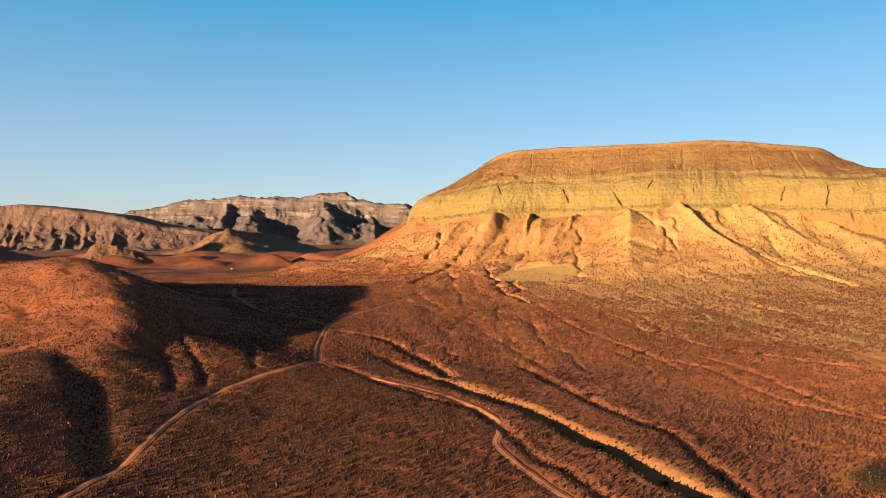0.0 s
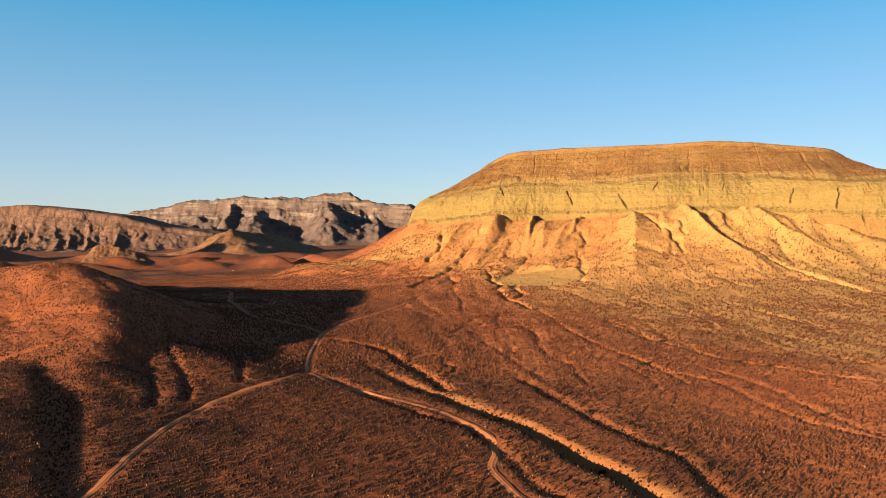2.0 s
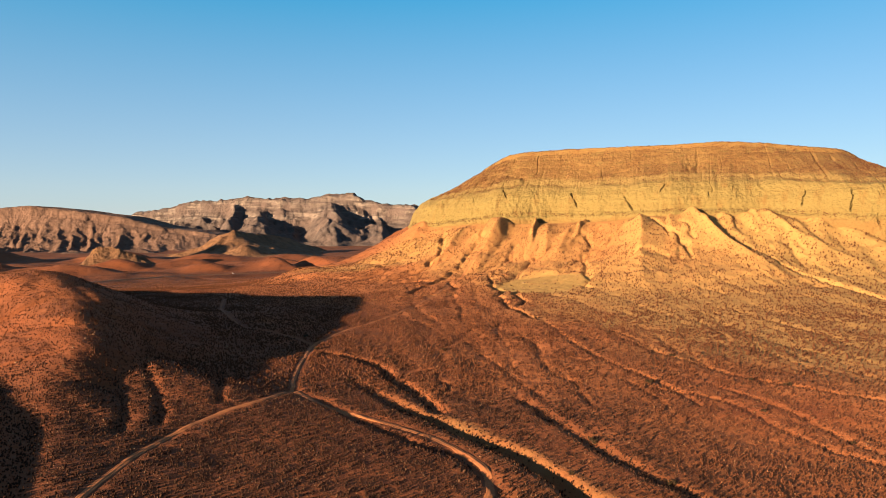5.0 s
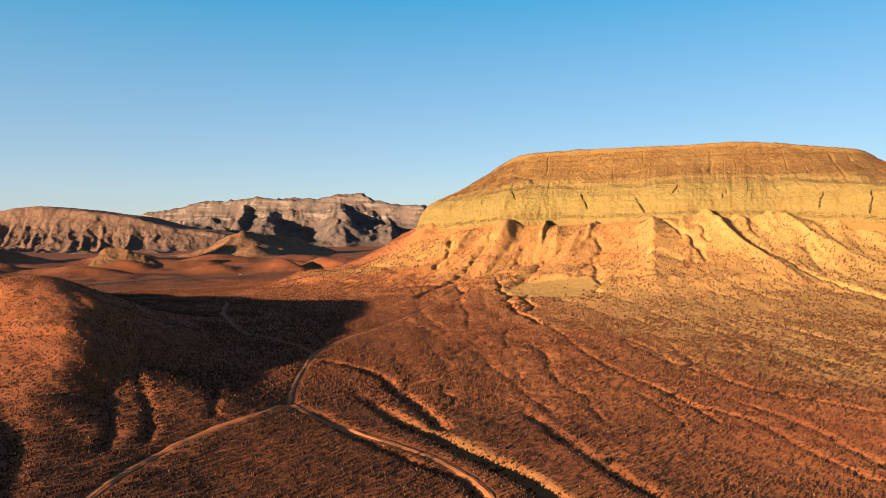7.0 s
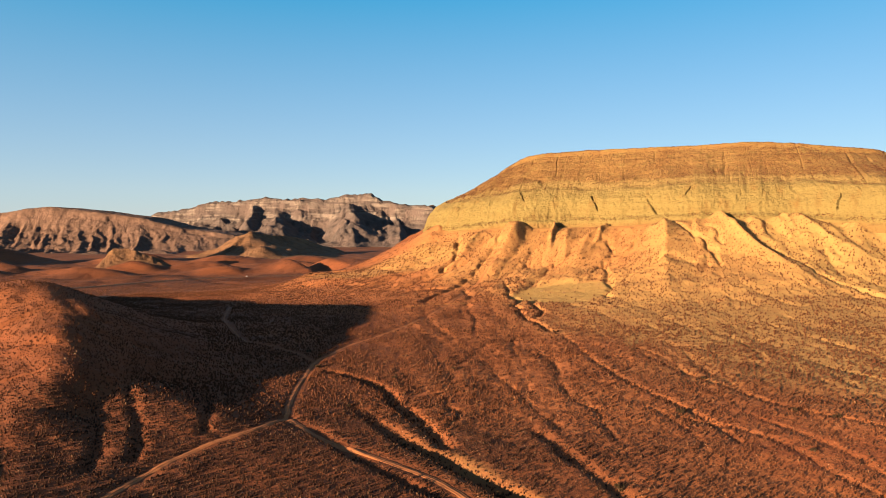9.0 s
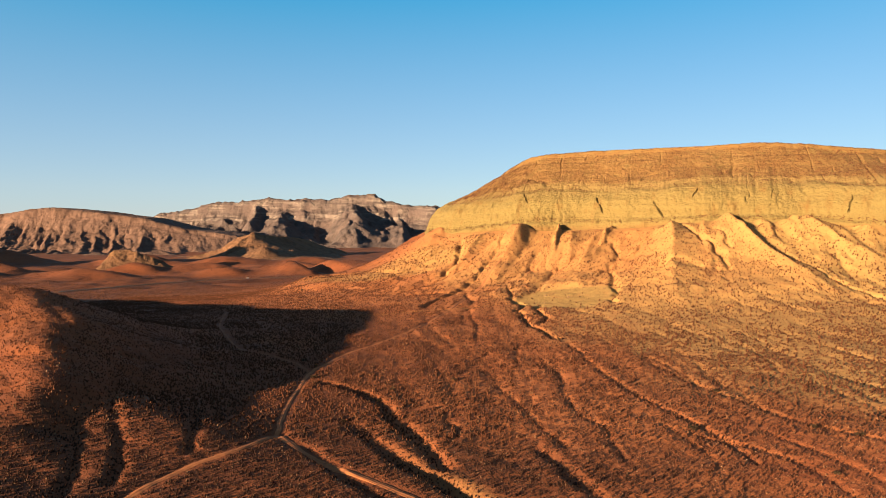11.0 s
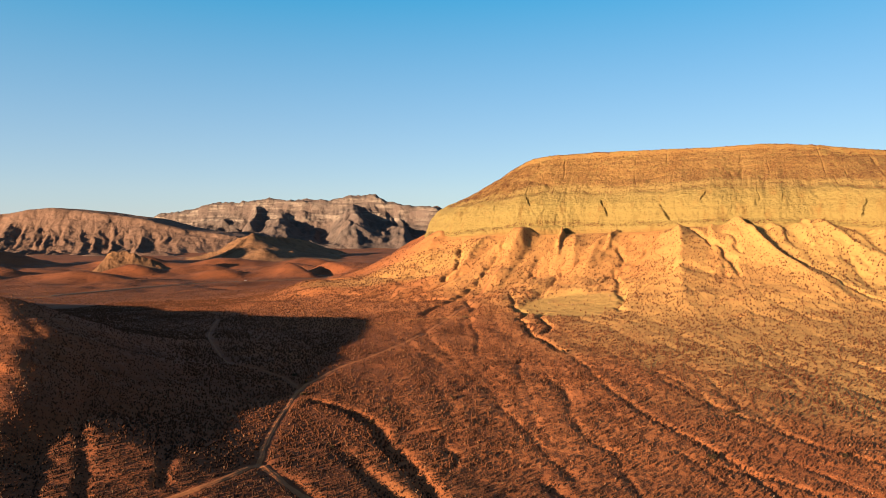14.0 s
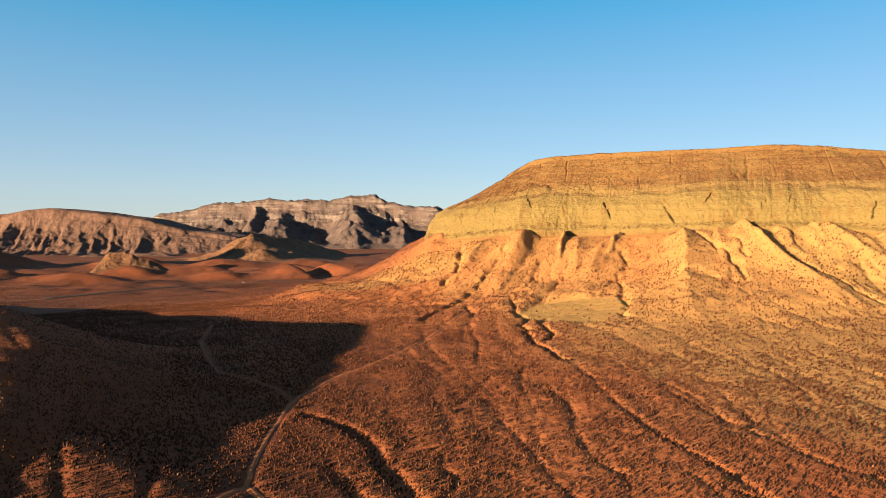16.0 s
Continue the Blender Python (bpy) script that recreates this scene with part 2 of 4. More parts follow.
# far low hills: (x, y, height, half width x, half width y)
MOUNDS = [(-690, 1262, 21.8, 80.8, 35.7), (-860, 1210, 24.6, 76.5, 34), (-500, 1440, 17.4, 51, 34), (-700, 1499, 24.6, 56.1, 39.1), (-560, 1560, 21.8, 59.5, 38.2), (-350, 1500, 18, 70, 50), (-430, 1700, 20.3, 68, 42.5),
          (-1000, 1420, 34.8, 102, 51), (-1240, 1840, 43.5, 128, 68), (-880, 1860, 34.8, 85, 51), (-640, 1900, 29, 76.5, 51), (-420, 1950, 26.1, 76.5, 51), (-1600, 2000, 43.5, 170, 76.5), (-1150, 1250, 26.1, 102, 51),
          # first two: tall hills out of view, added to cast shade on the knoll
          (-1560, 1540, 175, 230, 250), (-1900, 1250, 190, 300, 260), (-250, 1560, 22, 110, 90), (-130, 1440, 24, 130, 110), (-150, 760, 8, 26, 36), (-122, 705, 4, 34, 18), (-178, 655, 3.5, 40, 16), (-230, 640, 3, 30, 12)]


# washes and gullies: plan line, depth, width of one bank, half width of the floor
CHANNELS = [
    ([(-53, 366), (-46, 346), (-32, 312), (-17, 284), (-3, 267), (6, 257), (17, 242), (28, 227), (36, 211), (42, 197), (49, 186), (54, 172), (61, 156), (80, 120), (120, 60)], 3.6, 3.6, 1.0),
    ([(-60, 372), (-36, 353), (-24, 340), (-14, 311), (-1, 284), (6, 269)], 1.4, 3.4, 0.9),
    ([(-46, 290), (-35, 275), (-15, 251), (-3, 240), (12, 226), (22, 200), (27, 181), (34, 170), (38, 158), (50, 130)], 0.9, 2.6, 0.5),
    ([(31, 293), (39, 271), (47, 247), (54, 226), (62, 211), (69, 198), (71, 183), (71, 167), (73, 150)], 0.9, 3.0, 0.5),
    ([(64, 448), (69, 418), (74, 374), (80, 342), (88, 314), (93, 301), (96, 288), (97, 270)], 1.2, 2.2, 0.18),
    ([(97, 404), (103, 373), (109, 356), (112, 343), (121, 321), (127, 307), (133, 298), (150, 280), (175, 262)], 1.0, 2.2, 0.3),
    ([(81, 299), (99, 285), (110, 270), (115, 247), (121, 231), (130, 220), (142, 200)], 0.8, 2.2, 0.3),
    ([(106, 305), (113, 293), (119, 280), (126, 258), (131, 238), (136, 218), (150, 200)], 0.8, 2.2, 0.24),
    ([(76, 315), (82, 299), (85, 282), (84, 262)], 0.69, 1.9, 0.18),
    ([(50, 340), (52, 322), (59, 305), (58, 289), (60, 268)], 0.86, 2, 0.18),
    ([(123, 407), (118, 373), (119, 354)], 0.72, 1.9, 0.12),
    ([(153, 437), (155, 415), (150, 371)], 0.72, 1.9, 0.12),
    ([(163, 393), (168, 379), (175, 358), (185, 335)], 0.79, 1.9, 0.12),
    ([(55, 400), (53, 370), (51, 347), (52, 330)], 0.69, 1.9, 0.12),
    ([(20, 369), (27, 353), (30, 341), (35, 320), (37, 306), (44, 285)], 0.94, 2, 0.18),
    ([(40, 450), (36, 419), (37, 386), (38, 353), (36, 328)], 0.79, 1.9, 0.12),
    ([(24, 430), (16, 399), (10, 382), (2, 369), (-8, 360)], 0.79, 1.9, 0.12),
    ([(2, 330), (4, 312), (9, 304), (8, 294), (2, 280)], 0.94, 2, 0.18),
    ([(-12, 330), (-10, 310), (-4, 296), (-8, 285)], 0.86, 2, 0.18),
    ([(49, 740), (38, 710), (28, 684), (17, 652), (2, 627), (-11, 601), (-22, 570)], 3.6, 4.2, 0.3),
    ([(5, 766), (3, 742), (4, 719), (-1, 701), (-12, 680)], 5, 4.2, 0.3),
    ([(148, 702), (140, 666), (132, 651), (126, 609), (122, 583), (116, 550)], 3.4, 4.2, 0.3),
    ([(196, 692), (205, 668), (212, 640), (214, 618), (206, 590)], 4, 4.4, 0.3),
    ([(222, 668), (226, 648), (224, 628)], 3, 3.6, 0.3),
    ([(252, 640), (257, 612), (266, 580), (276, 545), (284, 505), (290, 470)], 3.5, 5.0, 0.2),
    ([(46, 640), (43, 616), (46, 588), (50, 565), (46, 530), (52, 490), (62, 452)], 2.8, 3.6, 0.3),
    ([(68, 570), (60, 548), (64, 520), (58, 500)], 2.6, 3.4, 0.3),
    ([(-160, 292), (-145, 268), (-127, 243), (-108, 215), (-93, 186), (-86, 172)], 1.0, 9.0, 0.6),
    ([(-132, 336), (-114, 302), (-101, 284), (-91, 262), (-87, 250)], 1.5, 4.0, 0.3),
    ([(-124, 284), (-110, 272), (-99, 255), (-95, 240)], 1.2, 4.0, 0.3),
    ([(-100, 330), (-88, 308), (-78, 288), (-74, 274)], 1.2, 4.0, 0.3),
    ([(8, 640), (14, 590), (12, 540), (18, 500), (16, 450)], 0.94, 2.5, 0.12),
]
# steep cones and spurs of scree under the cliff: (x, y, height over the slope, half width)
CONES = [
    [(190, 676, 9, 16), (184, 648, 9, 17), (172, 610, 6, 22), (160, 560, 3, 26), (150, 520, 0, 26)],
    [(240, 672, 6, 10), (242, 648, 7, 10), (246, 615, 6, 12), (254, 570, 4, 15), (262, 520, 0, 18)],
    [(110, 722, 4, 11), (106, 700, 5, 11), (100, 670, 3, 12)],
    [(62, 738, 4, 11), (52, 712, 6, 11), (40, 680, 4, 12), (24, 640, 0, 12)],
    [(136, 710, 4, 11), (122, 690, 5, 11), (110, 660, 2, 12)],
    [(24, 752, 4, 11), (14, 728, 6, 11), (4, 696, 3, 13), (-10, 660, 0, 14)],
    [(300, 660, 5, 14), (310, 610, 5, 16), (330, 550, 0, 20)],
    [(352, 640, 5, 14), (366, 580, 5, 18), (392, 510, 0, 22)],
]
# the highway in the valley
ROAD = [(-1300, 560), (-900, 720), (-541, 880), (-508, 936), (-483, 1057), (-443, 1176), (-380, 1261), (-311, 1336), (-268, 1385), (-262, 1425), (-290, 1470), (-360, 1560), (-456, 1671)]
# wheel tracks: plan line, half width
TRACK_WEST = [(-90, 100), (-84, 157), (-81, 169), (-81, 185), (-82, 207), (-81, 227), (-77, 247), (-70, 264), (-60, 278), (-53, 296)]
TRACK_EAST = [(-53, 296), (-44, 285), (-30, 270), (-11, 255), (3, 243), (13, 229), (18, 217), (19, 204), (17, 193), (19, 184), (23, 173), (30, 157), (45, 120)]
TRACK_NORTH = [(-53, 296), (-57, 320), (-60, 350), (-62, 384), (-58, 402), (-52, 424), (-40, 446), (-23, 484), (-5, 545), (12, 607), (27, 652), (41, 683)]
TRACK_FORK = [(-62, 384), (-74, 402), (-92, 417), (-105, 420), (-124, 451), (-150, 505), (-172, 580)]
TRACKS = [(TRACK_WEST, 1.6), (TRACK_EAST, 1.6), (TRACK_NORTH, 1.4), (TRACK_FORK, 1.4)]


def ridge_height(x, y, rows, power=1.7):
    d, run, _ = along(x, y, [r[:2] for r in rows])
    marks = np.r_[0, np.cumsum([math.dist(a[:2], b[:2]) for a, b in zip(rows[:-1], rows[1:])])]
    h, w = np.interp(run, marks, [r[2] for r in rows]), np.interp(run, marks, [r[3] for r in rows])
    return h * np.exp(-np.power(d / w, power))


def bare_lens(x, y):
    """Under 1 inside the bare leaf-shaped patch at the foot of the scree, pointed at both ends."""
    u, v = 0.97 * (x - 86) + 0.24 * (y - 581), 0.97 * (y - 581) - 0.24 * (x - 86)
    return np.abs(v) / (34 * np.maximum(1 - (u / 44) ** 2, 0.02))


def rill_depth(v):
    return 0.9 * (v - 0.45) - 0.7 * (1 - smooth(0.0, 0.3, v))


def ground_height(x, y, fine=True):
    x, y = np.asarray(x, float), np.asarray(y, float)
    z = np.interp(y, [-3000, 100, 200, 300, 400, 480, 560, 640, 760, 1000, 1300, 1600, 2300, 4000, 7000], [-14, -5, -2, 1, 3, 5, 4, 1, -5, -17, -28, -36, -42, -46, -60])
    z = z + 0.05 * np.clip(-55 - x, 0, 110) * smooth(340, 250, y)
    # the fan rises towards the east
    z = z + 0.022 * np.clip(x - 20, 0, 420) * smooth(760, 600, y) - 2 * smooth(60, 110, x) * smooth(280, 220, y)
    d, u, side = along(x, y, SCREE_TOP)
    out = np.where(side < 0, d, -d)
    fan = 70 * np.exp(-np.power(np.maximum(out, 0) / 100, 1.15))
    z = z + fan
    hills = ridge_height(x, y, HILL)
    for s in SPURS:
        hills = np.maximum(hills, ridge_height(x, y, s))
    z = z + hills
    for c in CONES:
        z = z + 1.7 * ridge_height(x, y, c, 1.05)
    lx, ly = x + smooth(900, 1100, y) * 30 * fbm(x, y, 110, 3, 64), y + smooth(900, 1100, y) * 30 * fbm(x, y, 110, 3, 65)
    for mx, my, h, wx, wy in MOUNDS:
        wide, tall = (1.2, 0.9) if my > 1100 and h < 100 else (1.0, 1.0)
        z = z + tall * h * np.exp(-np.power(((lx - mx) / (wide * wx)) ** 2 + ((ly - my) / (wide * wy)) ** 2, 0.9))
    if not fine:
        return z
    # gullies down the scree, deeper half-way, and shallow rills on the lower fan
    scoop = smooth(1.25, 0.8, bare_lens(x, y))
    band = smooth(2, 40, out) * smooth(230, 90, out) * (1 - scoop)
    z = z - 0.7 * scoop
    wig = 6 * fbm(x, y, 40, 3, 11)
    g = ridged(u + wig + 0.25 * out, out * 0.2, 30, 3, 21)
    z = z - band * 3.5 * (1 - smooth(0.0, 0.22, g)) + band * 4.5 * (g - 0.4)
    tooth = 1 - ridged(u + 4 * fbm(x, y, 20, 2, 34), 0.1 * out, 26, 2, 35)
    z = z + 8 * smooth(0.3, 1.0, tooth) * smooth(70, 0, out) * smooth(-14, -2, out)
    small = ridged(u + 0.5 * wig, out * 0.16, 9, 2, 31)
    z = z + band * (0.4 * fbm(x, y, 7, 3, 33) + 1.6 * fbm(x, y, 22, 4, 36)) - band * 1.0 * (1 - smooth(0.0, 0.4, small))
    low = smooth(60, 130, out) * smooth(520, 300, out) * smooth(-60, -10, x)
    low = low * (1 - scoop)
    a, b = 0.17 * x - 0.985 * y, 0.985 * x + 0.17 * y
    rill = ridged(b + 9 * fbm(x, y, 55, 3, 5), a * 0.14, 17, 3, 41)
    z = z - low * 0.5 * (1 - smooth(0.0, 0.3, rill)) + low * 0.8 * (rill - 0.4)
    # spurs and hollows on the hills
    hs = smooth(2, 12, hills)
    z = z + hs * (1.8 * fbm(x, y, 60, 3, 51) + 3.0 * (ridged(0.7 * x + 0.7 * y, 0.3 * (y - x), 30, 3, 52) - 0.45))
    rib = ridged(0.5 * x + 0.86 * y + 3 * fbm(x, y, 20, 2, 54), 0.2 * (0.86 * x - 0.5 * y), 13, 3, 55)
    z = z + smooth(0.8, 5, hills) * smooth(420, 340, y) * (1.1 * (rill_depth(rib)))
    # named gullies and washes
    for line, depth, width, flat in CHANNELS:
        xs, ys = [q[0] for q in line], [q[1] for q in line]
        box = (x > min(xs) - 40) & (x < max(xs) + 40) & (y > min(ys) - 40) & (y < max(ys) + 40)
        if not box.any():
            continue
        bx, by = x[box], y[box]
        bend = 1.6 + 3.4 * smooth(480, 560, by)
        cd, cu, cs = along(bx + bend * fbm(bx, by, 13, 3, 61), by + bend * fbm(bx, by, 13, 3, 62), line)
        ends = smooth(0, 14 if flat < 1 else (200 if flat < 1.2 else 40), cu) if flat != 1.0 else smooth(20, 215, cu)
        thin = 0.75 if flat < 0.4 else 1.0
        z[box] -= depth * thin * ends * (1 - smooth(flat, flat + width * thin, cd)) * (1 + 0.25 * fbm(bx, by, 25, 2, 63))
    wide = smooth(900, 300, np.abs(y - 420)) * smooth(900, 400, np.abs(x))
    z = z + 0.55 * fbm(x, y, 26, 4, 71) * wide + (4 * fbm(x, y, 320, 3, 72) + 7 * smooth(-60, -300, x) * (ridged(0.8 * x + 0.5 * y, y, 190, 3, 74) - 0.5)) * smooth(760, 1150, y) + 5 * smooth(860, 1100, y) * smooth(2600, 2000, y) * (1 - ridged(x, 0.8 * y, 85, 3, 75) - 0.5) + 0.16 * fbm(x, y, 4.5, 2, 73) * wide
    # a graded bed for the highway
    box = (x > -1350) & (x < -200) & (y > 500) & (y < 1720)
    if box.any():
        bed = smooth(45, 12, along(x[box], y[box], ROAD)[0])
        z[box] = z[box] * (1 - bed) + bed * np.interp(y[box], [500, 900, 1060, 1260, 1340, 1430, 1720], [0, -13, -17.5, -23, -25.5, -27, -31])
    for line, half in TRACKS:
        xs, ys = [q[0] for q in line], [q[1] for q in line]
        box = (x > min(xs) - 9) & (x < max(xs) + 9) & (y > min(ys) - 9) & (y < max(ys) + 9)
        if box.any():
            td = along(x[box], y[box], line)[0]
            z[box] -= 0.35 * (1 - smooth(half, half + 2.5, td))
    return z


# ---- building helpers ----
def part(name, mesh, material, parent=None, label=""):
    ob = new(name, mesh)
    if material is not None:
        mesh.materials.append(material)
    if parent is not None:
        ob.parent = parent
    return tagged(ob, label)


def mesh_from(name, verts, quads, shade=True, **values):
    """A mesh from arrays of places and faces (triangles or quads), with float values on its points."""
    verts, quads = np.asarray(verts, np.float32), np.asarray(quads, np.int32)
    me = bpy.data.meshes.new(name)
    me.vertices.add(len(verts))
    me.vertices.foreach_set("co", verts.ravel())
    n, k = quads.shape
    me.loops.add(n * k)
    me.loops.foreach_set("vertex_index", quads.ravel())
    me.polygons.add(n)
    me.polygons.foreach_set("loop_start", np.arange(0, n * k, k, dtype=np.int32))
    me.polygons.foreach_set("loop_total", np.full(n, k, np.int32))
    me.polygons.foreach_set("use_smooth", np.full(n, shade))
    for key, v in values.items():
        me.attributes.new(key, "FLOAT", "POINT").data.foreach_set("value", np.asarray(v, np.float32).ravel())
    me.update(calc_edges=True)
    return me


def grid_quads(rows, cols, closed=False):
    i, j = np.meshgrid(np.arange(rows - 1), np.arange(cols if closed else cols - 1), indexing="ij")
    k = (j + 1) % cols
    return np.stack([i * cols + j, i * cols + k, (i + 1) * cols + k, (i + 1) * cols + j], -1).reshape(-1, 4)


def spread(fine_a, fine_b, step, low, high, grow, most):
    """Grid lines: even between two marks, then wider and wider out to the ends."""
    mid = list(np.arange(fine_a, fine_b, step))
    up, s = [mid[-1]], step
    while up[-1] < high:
        s = s * grow if up[-1] > most[1] else min(s * grow, most[0])
        up.append(up[-1] + s)
    down, s = [mid[0]], step
    while down[-1] > low:
        s = s * grow if down[-1] < -most[1] else min(s * grow, most[0])
        down.append(down[-1] - s)
    return np.array(down[:0:-1] + mid + up[1:])


# ---- the ground, one sheet to the horizon ----
gx = spread(-215, 300, 1.45, -6500, 6500, 1.05, (9.0, 900))
gy = spread(420, 764, 1.8, -5500, 7000, 1.05, (8.0, 1700))
gy = np.r_[np.arange(-5500, 0, 110), np.arange(0, 125, 7), np.arange(125, 420, 1.2), gy[gy >= 420]]
GX, GY = np.meshgrid(gx, gy)
GZ = ground_height(GX.ravel(), GY.ravel()).reshape(GX.shape)


# the gully that bounds the yellow slope, and the tongue of pale scree: (x, y, half width)
EAST_LINE = [(236, 690), (244, 650), (252, 620), (262, 580), (272, 545), (284, 505), (300, 460), (340, 400), (450, 320)]
PALE_CONE = [(192, 690, 14), (184, 640, 22), (160, 560, 25), (125, 480, 13), (97, 414, 2.5)]


def pale_amount(x, y):
    d, u, side = along(x, y, SCREE_TOP)
    out = np.where(side < 0, d, -d)
    p = smooth(330, 20, out - 0.35 * np.clip(x - 60, 0, 200) + 40 * fbm(x, y, 60, 3, 81)) * (0.18 + 0.22 * smooth(30, 250, x + 40 * fbm(x, y, 50, 3, 88)))
    flute = ridged(u + 6 * fbm(x, y, 40, 3, 11) + 0.25 * out, out * 0.2, 30, 3, 21)
    fine_flute = ridged(u + 3 * fbm(x, y, 40, 3, 11), out * 0.16, 9, 2, 31)
    p = p * (0.35 + 0.65 * smooth(0.08, 0.45, flute) + 0.3 * smooth(0.2, 0.6, fine_flute))
    fd, fu, fside = along(x, y, [(-90, 700), (10, 600), (50, 540), (64, 470), (97, 404), (121, 321), (175, 262), (300, 180), (700, 0)])
    tan_fan = 1.15 * smooth(-30, 75, np.where(fside > 0, fd, -fd) + 34 * fbm(x, y, 45, 4, 85)) * smooth(-80, 20, x) * smooth(-60, 60, 500 - d * 0 + out)
    tan_fan = tan_fan * (0.36 + 0.25 * smooth(0.08, 0.45, flute) + 0.39 * np.maximum(smooth(70, 190, out), smooth(170, 330, x)))
    hill = 0.3 * smooth(12, 28, ridge_height(x, y, HILL) + 8 * fbm(x, y, 40, 3, 86))
    ed, eu, eside = along(x, y, EAST_LINE)
    east = 0.8 * smooth(-3, 9, np.where(eside > 0, ed, -ed) + 7 * fbm(x, y, 30, 3, 82)) * smooth(330, 180, out)
    cd, cu, cside = along(x, y, [q[:2] for q in PALE_CONE])
    cone_wide = np.interp(cd * 0 + cu, np.r_[0, np.cumsum([math.dist(q[:2], r[:2]) for q, r in zip(PALE_CONE[:-1], PALE_CONE[1:])])], [q[2] for q in PALE_CONE])
    cone = 0.9 * smooth(1.1, 0.8, cd / cone_wide + 0.25 * fbm(x, y, 14, 3, 92))
    lens = smooth(1.15, 0.85, bare_lens(x, y) + 0.25 * fbm(x, y, 12, 3, 83))
    shelf = smooth(1.2, 0.6, np.hypot((x + 60) / 90, (y - 735) / 40) + 0.3 * fbm(x, y, 30, 3, 84))
    right = 0.4 * smooth(110, 310, x + 0.4 * (y - 500) + 40 * fbm(x, y, 60, 4, 89)) * smooth(330, 420, y)
    east = np.maximum(east, right)
    under = 0.2 * smooth(75, 12, out + 14 * fbm(x, y, 25, 3, 93)) * smooth(-30, 10, x)
    return np.clip(np.maximum.reduce([p, tan_fan, hill, cone]), 0, 1.6), np.clip(np.maximum.reduce([east, lens, under, 0.65 * shelf]), 0, 1)


def wash_amount(x, y):
    w = np.zeros(np.shape(x))
    line = CHANNELS[0][0]
    near = (x > -80) & (x < 130) & (y > 50) & (y < 390)
    d, u, side = along(x[near], y[near], line)
    w[near] = smooth(9, 5, d) * np.where(side > 0, 1.0, 0.35) * smooth(70, 150, u) * (0.6 + 0.5 * fbm(x[near], y[near], 14, 2, 87))
    return np.clip(w, 0, 1)


# shade put into the soil colour: left hill, its hollow, near plain
def painted_shade(x, y):
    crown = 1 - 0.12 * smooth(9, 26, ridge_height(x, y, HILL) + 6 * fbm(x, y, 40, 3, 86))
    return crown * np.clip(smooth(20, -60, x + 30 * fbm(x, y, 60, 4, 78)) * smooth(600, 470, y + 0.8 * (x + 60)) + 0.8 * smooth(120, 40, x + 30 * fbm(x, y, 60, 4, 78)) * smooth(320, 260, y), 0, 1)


PX, PY = GX.ravel(), GY.ravel()
# gravel mask: the valley's own dark gravel plus the painted shade further left
ground = part("ground", mesh_from("ground", np.stack([PX, PY, GZ.ravel()], 1), grid_quads(len(gy), len(gx)), pale=pale_amount(PX, PY)[0], yellow=pale_amount(PX, PY)[1], wash=wash_amount(PX, PY), gravel=smooth(700, 860, PY + 60 * fbm(PX, PY, 90, 3, 90)) * smooth(0, -120, PX - 0.3 * (PY - 800)) + painted_shade(PX, PY)), M_SOIL)
tagged(ground, "red-brown desert plain with gullies and scree slopes", "ground", kind="structure")


# ---- the mesa ----
MESA_FOOT = [(-24, 1060), (-46, 930), (-44, 852), (-22, 798), (52, 750), (114, 738), (164, 712), (216, 678), (258, 668), (302, 658), (345, 622), (378, 596), (440, 572), (540, 590), (640, 720), (600, 900), (400, 1060), (100, 1110)]
MESA_RIM = [(50, 1000), (48, 920), (52, 872), (64, 850), (88, 832), (140, 815), (195, 796), (245, 775), (290, 755), (330, 746), (375, 738), (415, 738), (440, 758), (455, 800), (460, 880), (430, 960), (300, 1010), (100, 1040)]
CLIFF_TOP = [93, 93, 93, 95, 103, 104, 105, 108, 108, 107, 104, 102, 100, 98, 98, 98, 98, 96]
RIM_TOP = [120, 122, 128, 137, 148, 151.5, 152, 152, 153, 151, 146, 142, 131, 122, 118, 120, 122, 122]


# fissures: plan place, slant, depth under the edge, height, depth into the rock
FISSURES = [(175, 694, -0.45, 13, 11, 5), (134, 735, -0.35, 6, 12, 5), (60, 748, -0.5, 1, 6, 4), (276, 666, 0.15, 4, 6, 3), (330, 640, 0.12, 9, 12, 3), (358, 612, 0.1, 6, 18, 5), (214, 682, 0.3, 3, 5, 3)]
MESA_ROWS, LEDGE = [], []


